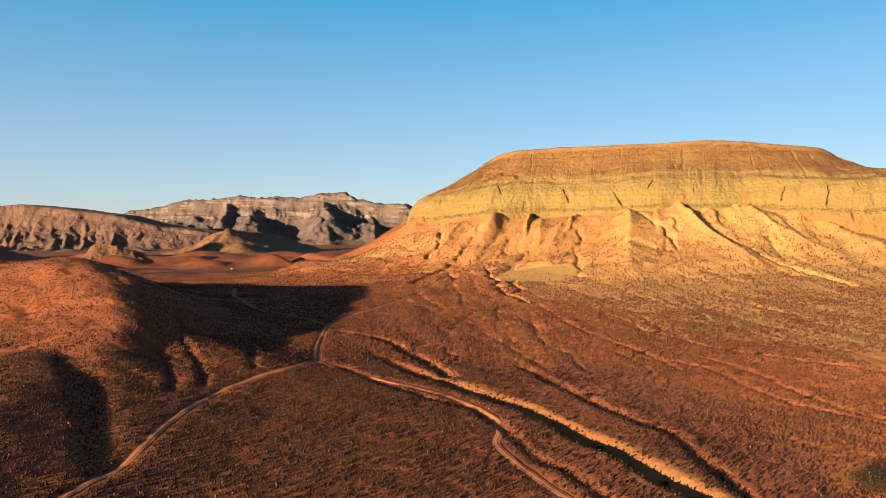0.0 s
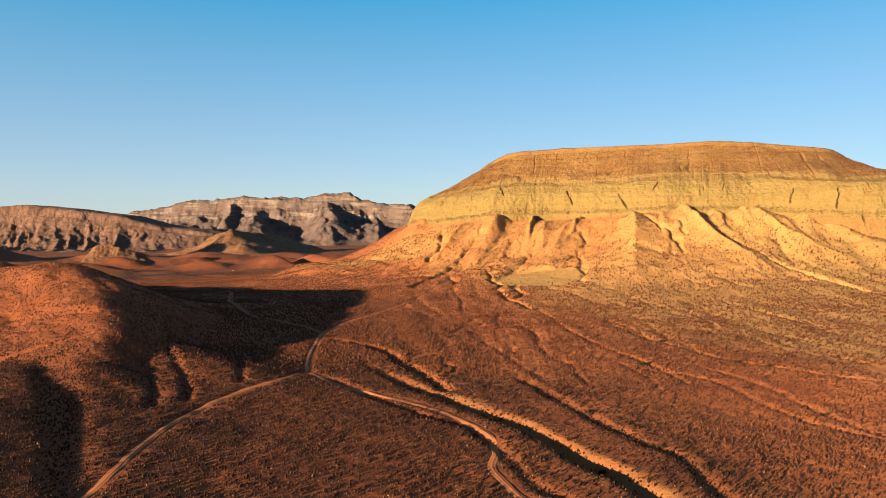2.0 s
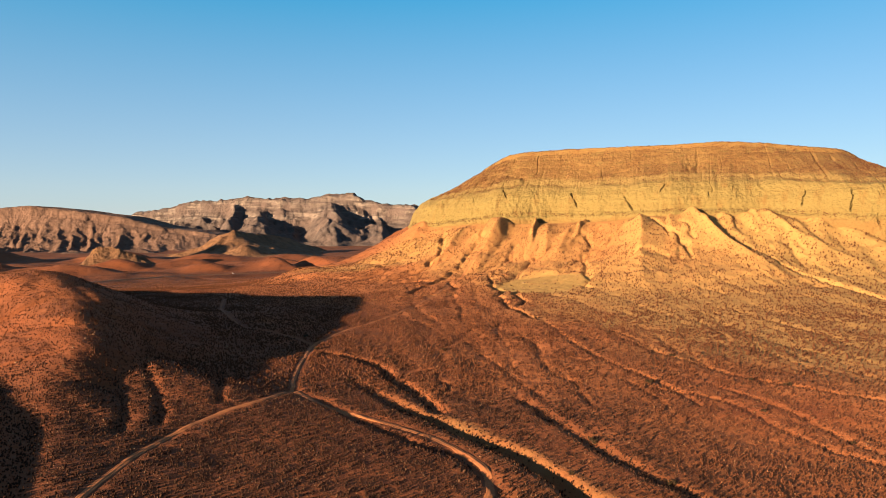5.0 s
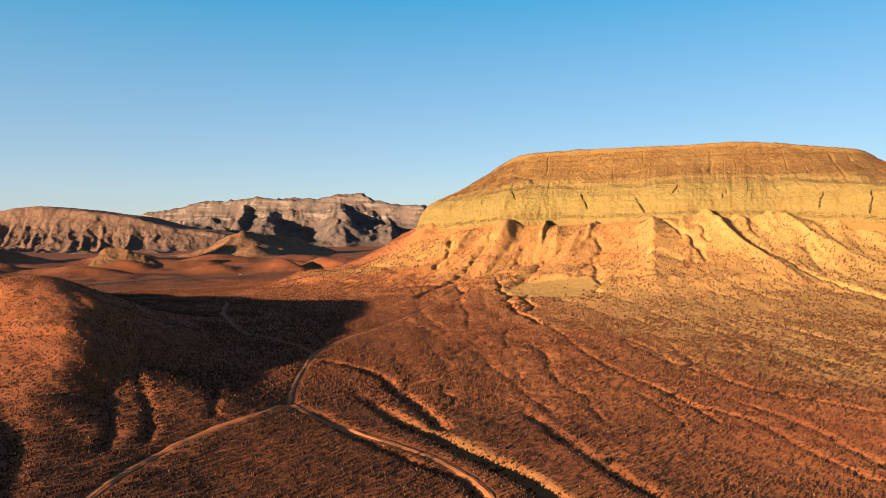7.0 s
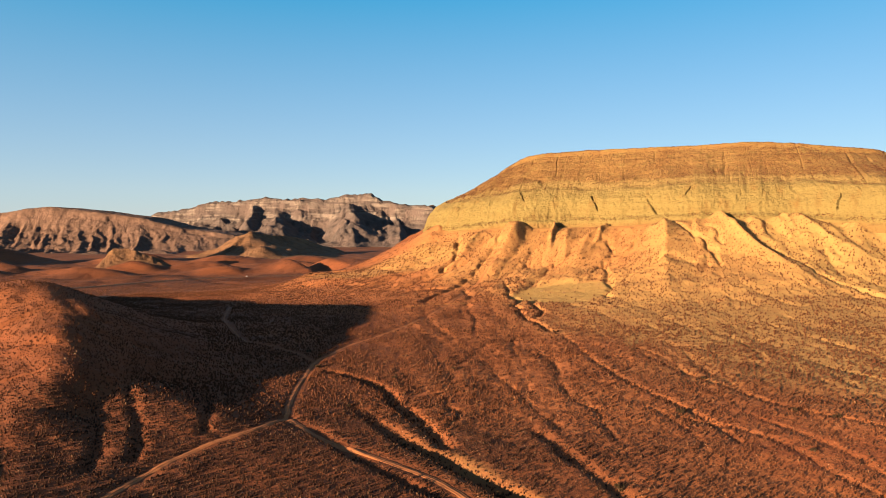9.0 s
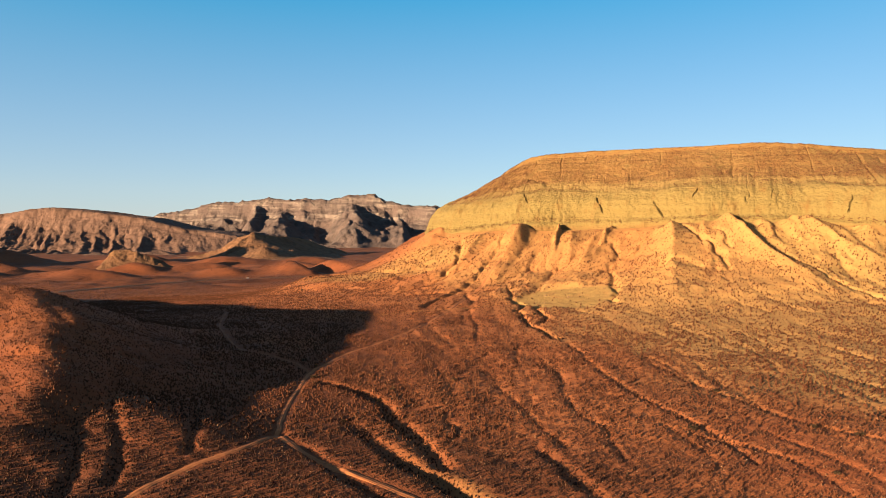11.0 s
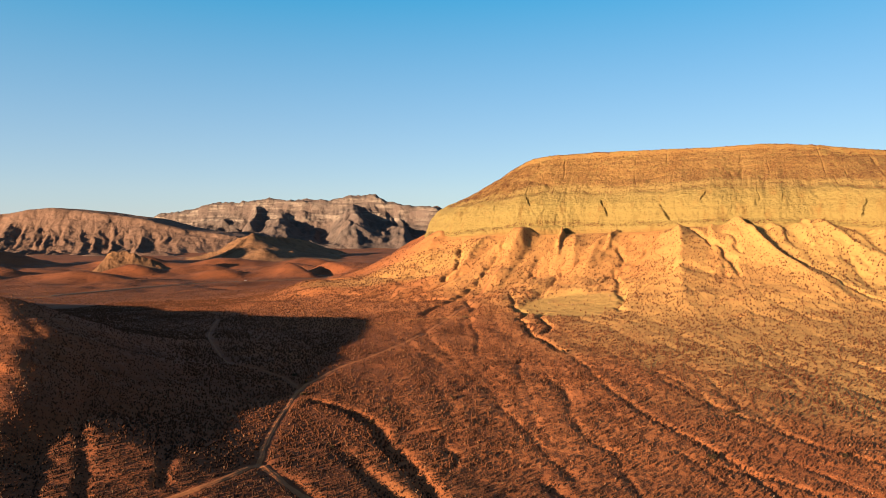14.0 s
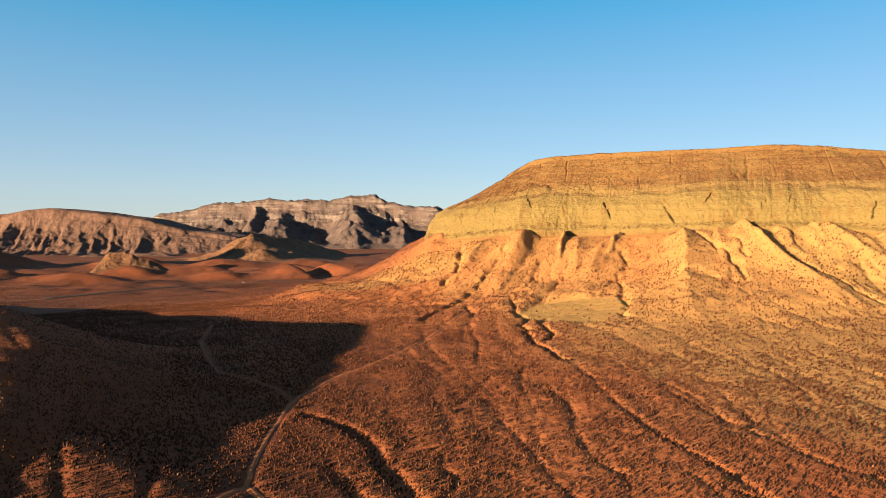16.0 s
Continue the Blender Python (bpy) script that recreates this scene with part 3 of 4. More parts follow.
def mesa():
    n = len(MESA_FOOT)
    marks = []
    for i in range(n):
        a, b = MESA_FOOT[i], MESA_FOOT[(i + 1) % n]
        step = 0.7 if 2 <= i <= 11 else 9.0
        marks += list(i + np.arange(0, 1, min(0.5, step / math.dist(a, b))))
    s = np.array(marks)

    def ring(values):
        v = np.array(values, float).reshape(n, -1)
        k, t = np.floor(s).astype(int), (s - np.floor(s))[:, None]
        a, b, c, d = v[(k - 1) % n], v[k % n], v[(k + 1) % n], v[(k + 2) % n]
        return 0.5 * (2 * b + (c - a) * t + (2 * a - 5 * b + 4 * c - d) * t * t + (3 * b - a - 3 * c + d) * t ** 3)

    foot, rim, ct, rt = ring(MESA_FOOT), ring(MESA_RIM), ring(CLIFF_TOP)[:, 0], ring(RIM_TOP)[:, 0]
    length = np.r_[0, np.cumsum(np.hypot(*np.diff(foot, axis=0).T))]
    along_foot = np.roll(foot, -1, 0) - np.roll(foot, 1, 0)
    outward = np.stack([along_foot[:, 1], -along_foot[:, 0]], 1) / np.hypot(*along_foot.T)[:, None]
    if ((foot + outward - foot.mean(0)) ** 2).sum() < ((foot - foot.mean(0)) ** 2).sum():
        outward = -outward
    clefts = []
    for cx, cy, lean_c, top_c, tall_c, deep in FISSURES:
        k = int(np.argmin((foot[:, 0] - cx) ** 2 + (foot[:, 1] - cy) ** 2))
        clefts.append((length[k], lean_c, top_c, tall_c, deep))
    inward = (rim - foot) / np.hypot(*(rim - foot).T)[:, None]
    reach = np.hypot(*(rim - foot).T)
    rows, scree, band = [], [], []
    low = 26.0
    for v in np.linspace(0, 1, 84):      # the cliff, from under the scree to its edge
        edge_z = ct + 3.5 * fbm(length, 0 * length, 28, 4, 98)
        z = low + (edge_z - low) * v
        up = z - ct
        lean = 15 * v + 9 * v ** 8
        strata = 0.25 * vnoise(z / 2.3, length / 40, 91) + 0.10 * vnoise(z / 0.9, length / 60, 92) + 0.8 * vnoise(z / 8, length / 50, 93)
        crack = ridged(length + 3 * vnoise(z / 9, length / 9, 96), z * 0.18, 16, 3, 94)
        butt = 5.0 * fbm(length, z * 0.25, 55, 3, 95) + 1.7 * fbm(length, z * 0.5, 10, 4, 97) + 0.6 * fbm(length, z, 3.0, 2, 99)
        ledge = 2.2 * smooth(-27, -31, up + 3 * fbm(length, 0 * length, 40, 3, 110)) + 1.5 * smooth(0, -14, up)
        push = strata + butt - 3.6 * (1 - smooth(0, 0.16, crack)) * smooth(-0.1, 0.25, fbm(length, z, 40, 2, 100)) + ledge - 4
        for at, lean_c, top_c, tall_c, deep in clefts:
            off = length - at - 1.5 * lean_c * (up + top_c) - 1.3 * vnoise(z / 5, 0 * z + at, 112) - 0.3 * vnoise(z / 1.3, 0 * z + at, 113)
            push = push - 1.6 * deep * np.exp(-(off / (0.38 + 0.18 * vnoise(z / 2, 0 * z + at, 114))) ** 2) * (0.7 + 0.3 * vnoise(z / 1.6, 0 * z + at, 115)) * smooth(-top_c - tall_c - 3, -top_c - tall_c, up) * smooth(-top_c + 2, -top_c, up)
        xy = foot + inward * lean[:, None] if np.ndim(lean) else foot + inward * lean
        xy = xy + outward * push[:, None]
        rows.append(np.c_[xy, z])
        scree.append(0.75 * smooth(-30, -36, up)), band.append(0.35 * smooth(-4, 0, up) + 0 * z)
    edge = rows[-1]
    LEDGE.append(np.array(rows))
    for v in np.linspace(0, 1, 52)[1:]:  # the slope above it, with thin ledges, up to the rim
        w = v ** 0.92
        xy = edge[:, :2] * (1 - w) + rim * w
        f = v + 0.03 * smooth(0.08, 0.14, v + 0.05 * fbm(length, 0 * length, 26, 3, 111)) * smooth(0.5, 0.15, v) + 0.06 * smooth(0.88, 0.93, v) * (1 - smooth(0.93, 1.0, v))
        z = edge[:, 2] * (1 - f) + rt * f
        g = ridged(length + 5 * fbm(length, z, 30, 2, 101), v * 26, 17, 3, 102)
        mid = smooth(0, 0.12, v) * smooth(1.0, 0.8, v)
        z = z + mid * (2.6 * fbm(length, v * 70, 24, 5, 103) - 1.9 * (1 - smooth(0, 0.4, g)))
        z = z + 0.35 * np.round(2 * vnoise(z / 3.5, 0 * z, 104)) * mid + 0.9 * smooth(0.9, 1, v) * fbm(length, 0 * length, 12, 3, 105)
        rows.append(np.c_[xy, z])
        scree.append(0.9 * smooth(0.02, 0.2, v + 0.06 * fbm(length, v * 40, 25, 3, 106)))
        band.append(0.8 * smooth(0.02, 0.06, v + 0.03 * fbm(length, 0 * z, 20, 3, 107)) * smooth(0.22, 0.14, v + 0.03 * fbm(length, 0 * z, 20, 3, 107)))
    top, middle = rows[-1], np.array([235.0, 880.0, 156.0])
    for v in np.linspace(0, 1, 14)[1:]:  # the flat top
        p = top * (1 - v) + middle * v
        p[:, 2] = top[:, 2] + (middle[2] - top[:, 2]) * smooth(0, 1, v) + 0.8 * fbm(p[:, 0], p[:, 1], 25, 3, 108)
        rows.append(p)
        scree.append(0 * ct + 0.9), band.append(0 * ct)
    MESA_ROWS.append(np.array(rows[84:146]))
    me = mesh_from("mesa", np.concatenate(rows), grid_quads(len(rows), len(s), True), False, scree=np.concatenate(scree), band=np.concatenate(band))
    return tagged(part("mesa", me, M_CLIFF), "flat-topped mesa with a yellow sandstone cliff band", "mesa", kind="structure")


mesa()


# ---- far heights ----
def far_patch(name, x0, x1, y0, y1, nx, ny, height, material, label, category, **masks):
    x, y = np.meshgrid(np.linspace(x0, x1, nx), np.linspace(y0, y1, ny))
    x, y = x.ravel(), y.ravel()
    z, band = height(x, y)
    me = mesh_from(name, np.stack([x, y, z], 1), grid_quads(ny, nx), band=band)
    return tagged(part(name, me, material), label, category, kind="structure")


RANGE_CREST = [(-2500, 60), (-1980, 118), (-1890, 154), (-1714, 175), (-1572, 218), (-1378, 225), (-1236, 249), (-1130, 235), (-1006, 239), (-865, 232), (-758, 260), (-652, 264), (-574, 275), (-503, 225), (-368, 204), (-191, 190), (-13, 126), (300, 90), (700, 40)]
# spurs that come down from the crest: (x, y, z) at the head and at the foot
RANGE_SPURS = [((-1900, 4250, 120), (-1760, 3700, -30)), ((-1640, 4250, 160), (-1500, 3640, -40)), ((-1420, 4250, 150), (-1230, 3620, -50)), ((-1180, 4250, 190), (-1060, 3850, 80)), ((-1060, 3850, 85), (-1010, 3560, -45)),
               ((-880, 4000, 70), (-800, 3640, -45)), ((-700, 4250, 200), (-615, 3860, 70)), ((-615, 3800, 82), (-560, 3540, -45)), ((-615, 3800, 82), (-720, 3560, -45)), ((-430, 4250, 160), (-390, 3860, 60)), ((-390, 3860, 66), (-300, 3600, -40)), ((-180, 4250, 140), (-120, 3700, -20))]


def range_height(x, y):
    crest = np.interp(x, [q[0] for q in RANGE_CREST], [q[1] for q in RANGE_CREST])
    bend = 70 * fbm(x, y, 300, 3, 201)
    d = 4300 - y + bend
    front = np.maximum(d, 0)
    f = np.interp(front, [0, 50, 62, 130, 146, 260, 480, 700], [1, 0.94, 0.80, 0.68, 0.55, 0.32, 0.08, 0])
    z = -52 + (crest + 52) * f * smooth(-250, 0, -np.maximum(-d, 0))
    wx, wy = x + 26 * fbm(x, y, 140, 3, 202), y + 26 * fbm(x, y, 140, 3, 203)
    for (ax, ay, az), (bx, by, bz) in RANGE_SPURS:
        sd, su, _ = along(wx, wy, [(ax, ay), (bx, by)])
        t = su / math.dist((ax, ay), (bx, by))
        z = np.maximum(z, az + (bz - az) * t - 0.45 * sd)
    rough = smooth(-48, 0, z)
    fall = smooth(20, 120, front) * smooth(760, 480, front)
    rib = 1 - ridged(x + 0.25 * y + 50 * fbm(x, y, 200, 3, 208), 0.22 * y, 180, 4, 209)
    z = z + rough * fall * 88 * (rib - 0.60)
    z = z + rough * (15 * ((1 - ridged(x, y * 0.7, 80, 4, 207)) - 0.62) + 5 * fbm(x, y, 30, 3, 206))
    z = z + rough * 2.0 * np.sin(z / 7.0)
    up = (z + 52) / (crest + 52)
    return np.where(d < -240, -70, z), smooth(0.50, 0.56, up) * smooth(0.70, 0.66, up) + smooth(0.74, 0.78, up) * smooth(0.99, 0.94, up)


def far_mesa_height(x, y):
    crest = np.interp(x, [-3200, -2600, -2141, -2036, -1944, -1761, -1644, -1499, -1395, -1277, -1172, -1061, -960], [60, 90, 132, 148, 156, 140, 124, 106, 77, 51, 40, 24, -40])
    d = 3200 - y + 34 * fbm(x, y, 130, 4, 211)
    front = np.maximum(d, 0)
    f = np.interp(front, [0, 14, 24, 130, 300, 420, 520], [1, 0.97, 0.80, 0.46, 0.15, 0.05, 0])
    rib = 0.55 * (1 - ridged(x + 0.5 * y + 22 * fbm(x, y, 80, 3, 212), y * 0.10, 36, 3, 213)) + 0.45 * (1 - ridged(x + 0.45 * y + 40 * fbm(x, y, 150, 2, 217), y * 0.2, 120, 3, 216))
    cut = smooth(16, 100, front) * smooth(520, 300, front)
    z = -52 + (crest + 52) * (f + cut * (0.21 * rib - 0.12)) * smooth(-900, -200, -np.maximum(-d, 0)) + 2.5 * fbm(x, y, 30, 3, 214)
    mound = smooth(300, 420, front) * smooth(700, 480, front) * 26 * np.maximum(0, fbm(x, y, 120, 3, 215) + 0.1)
    return z + mound, smooth(0.82, 0.9, (z + 52) / (crest + 60))


# ridge lines of the knoll: (x, y, z)
KNOLL = [[(-1010, 2390, -50), (-870, 2430, -8), (-795, 2440, 36), (-737, 2440, 49), (-690, 2540, 41), (-600, 2680, 18), (-490, 2850, -34)],
         [(-752, 2440, 46), (-786, 2345, 6), (-815, 2265, -34)]]


def knoll_height(x, y):
    wx, wy = x + 16 * fbm(x, y, 90, 3, 221), y + 16 * fbm(x, y, 90, 3, 224)
    z = np.full(np.shape(x), -60.0)
    for line in KNOLL:
        d, u, _ = along(wx, wy, [q[:2] for q in line])
        marks = np.r_[0, np.cumsum([math.dist(q[:2], r[:2]) for q, r in zip(line[:-1], line[1:])])]
        top = np.interp(u, marks, [q[2] for q in line])
        z = np.maximum(z, -52 + (top + 52) * np.exp(-1.25 * d / np.maximum(1.9 * (top + 52), 30)))
    z = z + 30 * np.exp(-((x + 655) / 42) ** 2 - ((y - 2275) / 55) ** 2)
    rib = 1 - ridged(x + 0.2 * y + 14 * fbm(x, y, 60, 2, 223), y * 0.4, 70, 4, 222)
    return z + np.maximum(z + 45, 0) * 0.16 * (rib - 0.45) - 4, smooth(25, 45, z)


def knob_height(x, y):
    crest = np.interp(x, [-900, -860, -842, -828, -815, -795, -754, -721, -650], [-60, -40, -12, 10, 17, 15, 2, -14, -60])
    d = y - 1640 - 0.35 * (x + 815) + 8 * fbm(x, y, 40, 3, 232)
    z = -45 + (crest + 45) * np.exp(-(np.abs(d) / 40) ** 1.25)
    rib = 1 - ridged(x, y * 0.6, 26, 3, 233)
    return z + (z + 40) * 0.10 * (rib - 0.5) + 2.5 * fbm(x, y, 14, 4, 231), smooth(-10, 8, z)


far_patch("mountain_range", -2600, 800, 3350, 4560, 420, 160, range_height, M_RANGE, "distant grey-brown mountain range with pale banded cliffs", "mountains")
far_patch("far_mesa", -3000, -940, 2560, 3900, 420, 190, far_mesa_height, M_FARMESA, "long red-brown mesa ridge with ribbed slopes", "mesa")
far_patch("knoll", -1080, -320, 2120, 2960, 170, 190, knoll_height, M_KNOLL, "rounded brown knoll rising from the valley", "hill")
far_patch("rock_knob", -910, -640, 1520, 1760, 150, 130, knob_height, M_KNOLL, "small rocky knob on the valley floor", "hill")


# ---- tracks and road ----
def ribbon(name, line, offsets, heights, step, material, label, category):
    c = curve_through(line, step)
    t = np.gradient(c, axis=0)
    side = np.stack([t[:, 1], -t[:, 0]], 1) / np.hypot(*t.T)[:, None]
    rows = []
    for o, h in zip(offsets, heights):
        wob = 0.45 * fbm(np.arange(len(c)) * step, 0 * c[:, 0] + o, 6, 3, 301) if abs(o) == max(offsets) else 0 * c[:, 0]
        p = c + side * (o + wob)[:, None]
        rows.append(np.c_[p, ground_height(p[:, 0], p[:, 1]) + h])
    v = np.stack(rows, 1).reshape(-1, 3)
    q = grid_quads(len(c), len(offsets))
    return tagged(part(name, mesh_from(name, v, q), material), label, category, kind="structure")


RUTS, RUT_H = [-1.5, -1.05, -0.75, -0.4, 0, 0.4, 0.75, 1.05, 1.5], [0.02, 0.16, 0.10, 0.17, 0.22, 0.17, 0.10, 0.16, 0.02]
for line in (TRACK_WEST, TRACK_EAST):
    ribbon("dirt_track", line, [0.8 * v for v in RUTS], RUT_H, 0.9, M_TRACK, "rutted dirt track across the desert plain", "dirt track")
ribbon("dirt_track", TRACK_NORTH, [0.6 * v for v in RUTS], RUT_H, 0.9, M_TRACK, "faint dirt track up the slope", "dirt track")
ribbon("footpath", TRACK_FORK, [0.35 * v for v in RUTS], [0.6 * h for h in RUT_H], 0.9, M_FAINT, "faint trodden path into the hollow", "path")
ribbon("road_shoulder", ROAD, [-7, -4.4, 4.4, 7], [-0.4, 0.9, 0.9, -0.4], 4.0, M_SHOULDER, "gravel embankment carrying the highway", "embankment")
ribbon("road", ROAD, [-3.6, -1.8, 0, 1.8, 3.6], [0.92, 1.0, 1.02, 1.0, 0.92], 4.0, M_ROAD, "two-lane asphalt highway along the valley", "road")


# ---- scrub ----
def clump(rng, sides, rings):
    """A low dense bush: an uneven faceted dome, leaning and ragged."""
    v, f = [], []
    lean = rng.uniform(-0.25, 0.25, 2)
    for k in range(rings):
        h = k / rings
        w = (0.75, 1.0, 0.8)[k] if rings > 1 else 1.0
        for i in range(sides):
            a = 2 * math.pi * (i + 0.5 * k + rng.uniform(-0.25, 0.25)) / sides
            r = w * rng.uniform(0.7, 1.2)
            v.append((r * math.cos(a) + lean[0] * h, r * math.sin(a) + lean[1] * h, h + (rng.uniform(-0.1, 0.12) if k else -0.1)))
    v.append((lean[0] + rng.uniform(-0.2, 0.2), lean[1] + rng.uniform(-0.2, 0.2), 1.0))
    for k in range(rings - 1):
        for i in range(sides):
            a, b, c, d = k * sides + i, k * sides + (i + 1) % sides, (k + 1) * sides + i, (k + 1) * sides + (i + 1) % sides
            f += [(a, b, c), (b, d, c)]
    f += [((rings - 1) * sides + i, (rings - 1) * sides + (i + 1) % sides, rings * sides) for i in range(sides)]
    return np.array(v), np.array(f)


def scatter(name, x, y, size, tall, sides, rings, seed, material, label, z=None):
    rng = np.random.default_rng(seed)
    kinds = [clump(rng, sides, rings) for _ in range(11)]
    pick = rng.integers(0, 11, len(x))
    turn = rng.random(len(x)) * 6.283
    z = ground_height(x, y) if z is None else z
    verts, faces, start = [], [], 0
    for k, (v, f) in enumerate(kinds):
        m = pick == k
        c, s = np.cos(turn[m])[:, None], np.sin(turn[m])[:, None]
        sz, tl = size[m][:, None], tall[m][:, None]
        p = np.stack([x[m][:, None] + sz * (c * v[:, 0] - s * v[:, 1]), y[m][:, None] + sz * (s * v[:, 0] + c * v[:, 1]), z[m][:, None] - 0.05 + tl * v[:, 2]], -1)
        verts.append(p.reshape(-1, 3))
        faces.append((f[None] + (start + np.arange(m.sum()) * len(v))[:, None, None]).reshape(-1, 3))
        start += m.sum() * len(v)
    return tagged(part(name, mesh_from(name, np.concatenate(verts), np.concatenate(faces), False), material), label, "shrubs", kind="stuff")


def strewn(rng, count, x0, x1, y0, y1, keep):
    """Random plan places, thinned by keep(x, y), off the tracks."""
    x, y = rng.uniform(x0, x1, count), rng.uniform(y0, y1, count)
    k = rng.random(count) < keep(x, y)
    for line, half in TRACKS + [(ROAD, 9)]:
        k &= along(x, y, line)[0] > half + 0.5
    return x[k], y[k]


def from_cliff(x, y):
    d, u, side = along(x, y, SCREE_TOP)
    return np.where(side < 0, d, -d)


def inside_mesa(x, y):
    return from_cliff(x, y) < 6


rng = np.random.default_rng(7)
SCRUB_LABEL = "low dry brown and straw-coloured desert shrubs"


def patchy(x, y):
    return np.clip(0.70 + 0.5 * fbm(x, y, 22, 3, 401) + 0.45 * smooth(50, -20, x) * smooth(400, 290, y), 0.3, 1)


def view_side(x, y):
    return np.abs(x - 8) < 0.66 * y + 10


x, y = strewn(rng, 66000, -175, 175, 125, 290, lambda x, y: patchy(x, y) * (1 - 0.9 * wash_amount(x, y)) * view_side(x, y))
s = 0.15 + 0.19 * rng.random(len(x)) ** 2
tall = s * rng.uniform(1.8, 2.8, len(x))
# bushes on the shade-darkened soil take the dimmed colour
darkened = painted_shade(x, y) + rng.uniform(-0.2, 0.2, len(x)) > 0.4
scatter("desert_scrub", x[darkened], y[darkened], s[darkened], tall[darkened], 4, 2, 1, M_DIMBUSH, "low dark brown shrubs on shade-darkened soil")
scatter("desert_scrub", x[~darkened], y[~darkened], s[~darkened], tall[~darkened], 4, 2, 7, M_BUSH, SCRUB_LABEL)
x, y = strewn(rng, 16000, -175, 175, 125, 290, lambda x, y: patchy(x + 50, y) * (1 - 0.9 * wash_amount(x, y)) * view_side(x, y))
s = 0.10 + 0.14 * rng.random(len(x)) ** 2
scatter("dry_grass_tufts", x, y, s, s * rng.uniform(0.9, 1.5, len(x)), 4, 1, 5, M_TUFT, "small pale straw-coloured tufts of dry grass")
x, y = strewn(rng, 80000, -290, 310, 290, 460, lambda x, y: patchy(x, y) * view_side(x, y) * (1 - 0.25 * np.clip(pale_amount(x, y)[0], 0, 1)))
slope = smooth(3, 8, ridge_height(x, y, HILL))
s = (0.21 + 0.24 * rng.random(len(x)) ** 2) * (1 - 0.25 * slope)
tall = s * rng.uniform(1.8, 2.8, len(x))
# dimmed colour again, only at the hill foot where shade is painted
darkened = (painted_shade(x, y) + rng.uniform(-0.2, 0.2, len(x)) > 0.5) & (slope < 0.5) & (y + rng.normal(0, 12, len(x)) < 308)
scatter("desert_scrub", x[~darkened], y[~darkened], s[~darkened], tall[~darkened], 4, 2, 2, M_BUSH, SCRUB_LABEL)
scatter("desert_scrub", x[darkened], y[darkened], s[darkened], tall[darkened], 4, 2, 9, M_DIMBUSH, "low dark brown shrubs at the hill foot, on shade-darkened soil")


def scree_cover(x, y):
    """Dense on the fan, thin on loose scree and on the yellow slope, none on the bare lens and inside the mesa."""
    pale, yellow = pale_amount(x, y)
    cover = patchy(x, y) * (0.75 + 0.25 * smooth(90, 200, from_cliff(x, y) + 40 * fbm(x, y, 60, 3, 402)))
    cover = cover * (1 - 0.35 * np.clip(pale, 0, 1)) * (1 - 0.60 * yellow)
    return cover * ~inside_mesa(x, y) * np.where(bare_lens(x, y) > 1, 1.0, 0.08)


x, y = strewn(rng, 150000, -340, 450, 460, 770, scree_cover)
s = (0.29 + 0.38 * rng.random(len(x)) ** 2.5) * (1 + 0.25 * smooth(0.3, 0.9, pale_amount(x, y)[1]))
scatter("desert_scrub", x, y, s, s * rng.uniform(1.5, 2.2, len(x)), 5, 1, 3, M_BUSH, SCRUB_LABEL)
face = LEDGE[0]
j = rng.integers(0, face.shape[1], 3600)
k = np.argmin(np.abs(face[:, j, 2] - (face[-1, j, 2] - 28.5 + rng.normal(0, 1.3, 3600))), axis=0)
p = face[k, j]
p = p[(p[:, 1] < 900) & (rng.random(3600) < patchy(p[:, 0] * 1.5, p[:, 1] * 1.5))]
s = 0.35 + 0.6 * rng.random(len(p)) ** 2
scatter("ledge_scrub", p[:, 0], p[:, 1], s, s * rng.uniform(0.6, 1.0, len(p)), 5, 1, 8, M_BUSH, "dark shrubs along the ledge under the cliff", p[:, 2])
x, y = strewn(rng, 70000, -1000, 20, 740, 1750, lambda x, y: patchy(x / 3, y / 3) * (x > -0.72 * y) * ~inside_mesa(x, y))
s = 0.45 + 0.9 * rng.random(len(x)) ** 3
scatter("valley_scrub", x, y, s, s * rng.uniform(0.7, 1.1, len(x)), 4, 1, 6, M_BUSH, "dark scrub spread over the valley floor")
rows = MESA_ROWS[0]
i, j = rng.integers(0, len(rows) - 1, 42000), rng.integers(0, rows.shape[1] - 1, 42000)
p = rows[i, j] + (rows[i + 1, j] - rows[i, j]) * rng.random((42000, 1)) + (rows[i, j + 1] - rows[i, j]) * rng.random((42000, 1))
p = p[(rng.random(42000) < patchy(p[:, 0], p[:, 1])) & (p[:, 1] < 900)]
s = 0.30 + 0.7 * rng.random(len(p)) ** 3
scatter("hillside_scrub", p[:, 0], p[:, 1], s, s * rng.uniform(0.6, 1.0, len(p)), 5, 1, 4, M_BUSH, "dark low shrubs dotted over the mesa slope", p[:, 2])


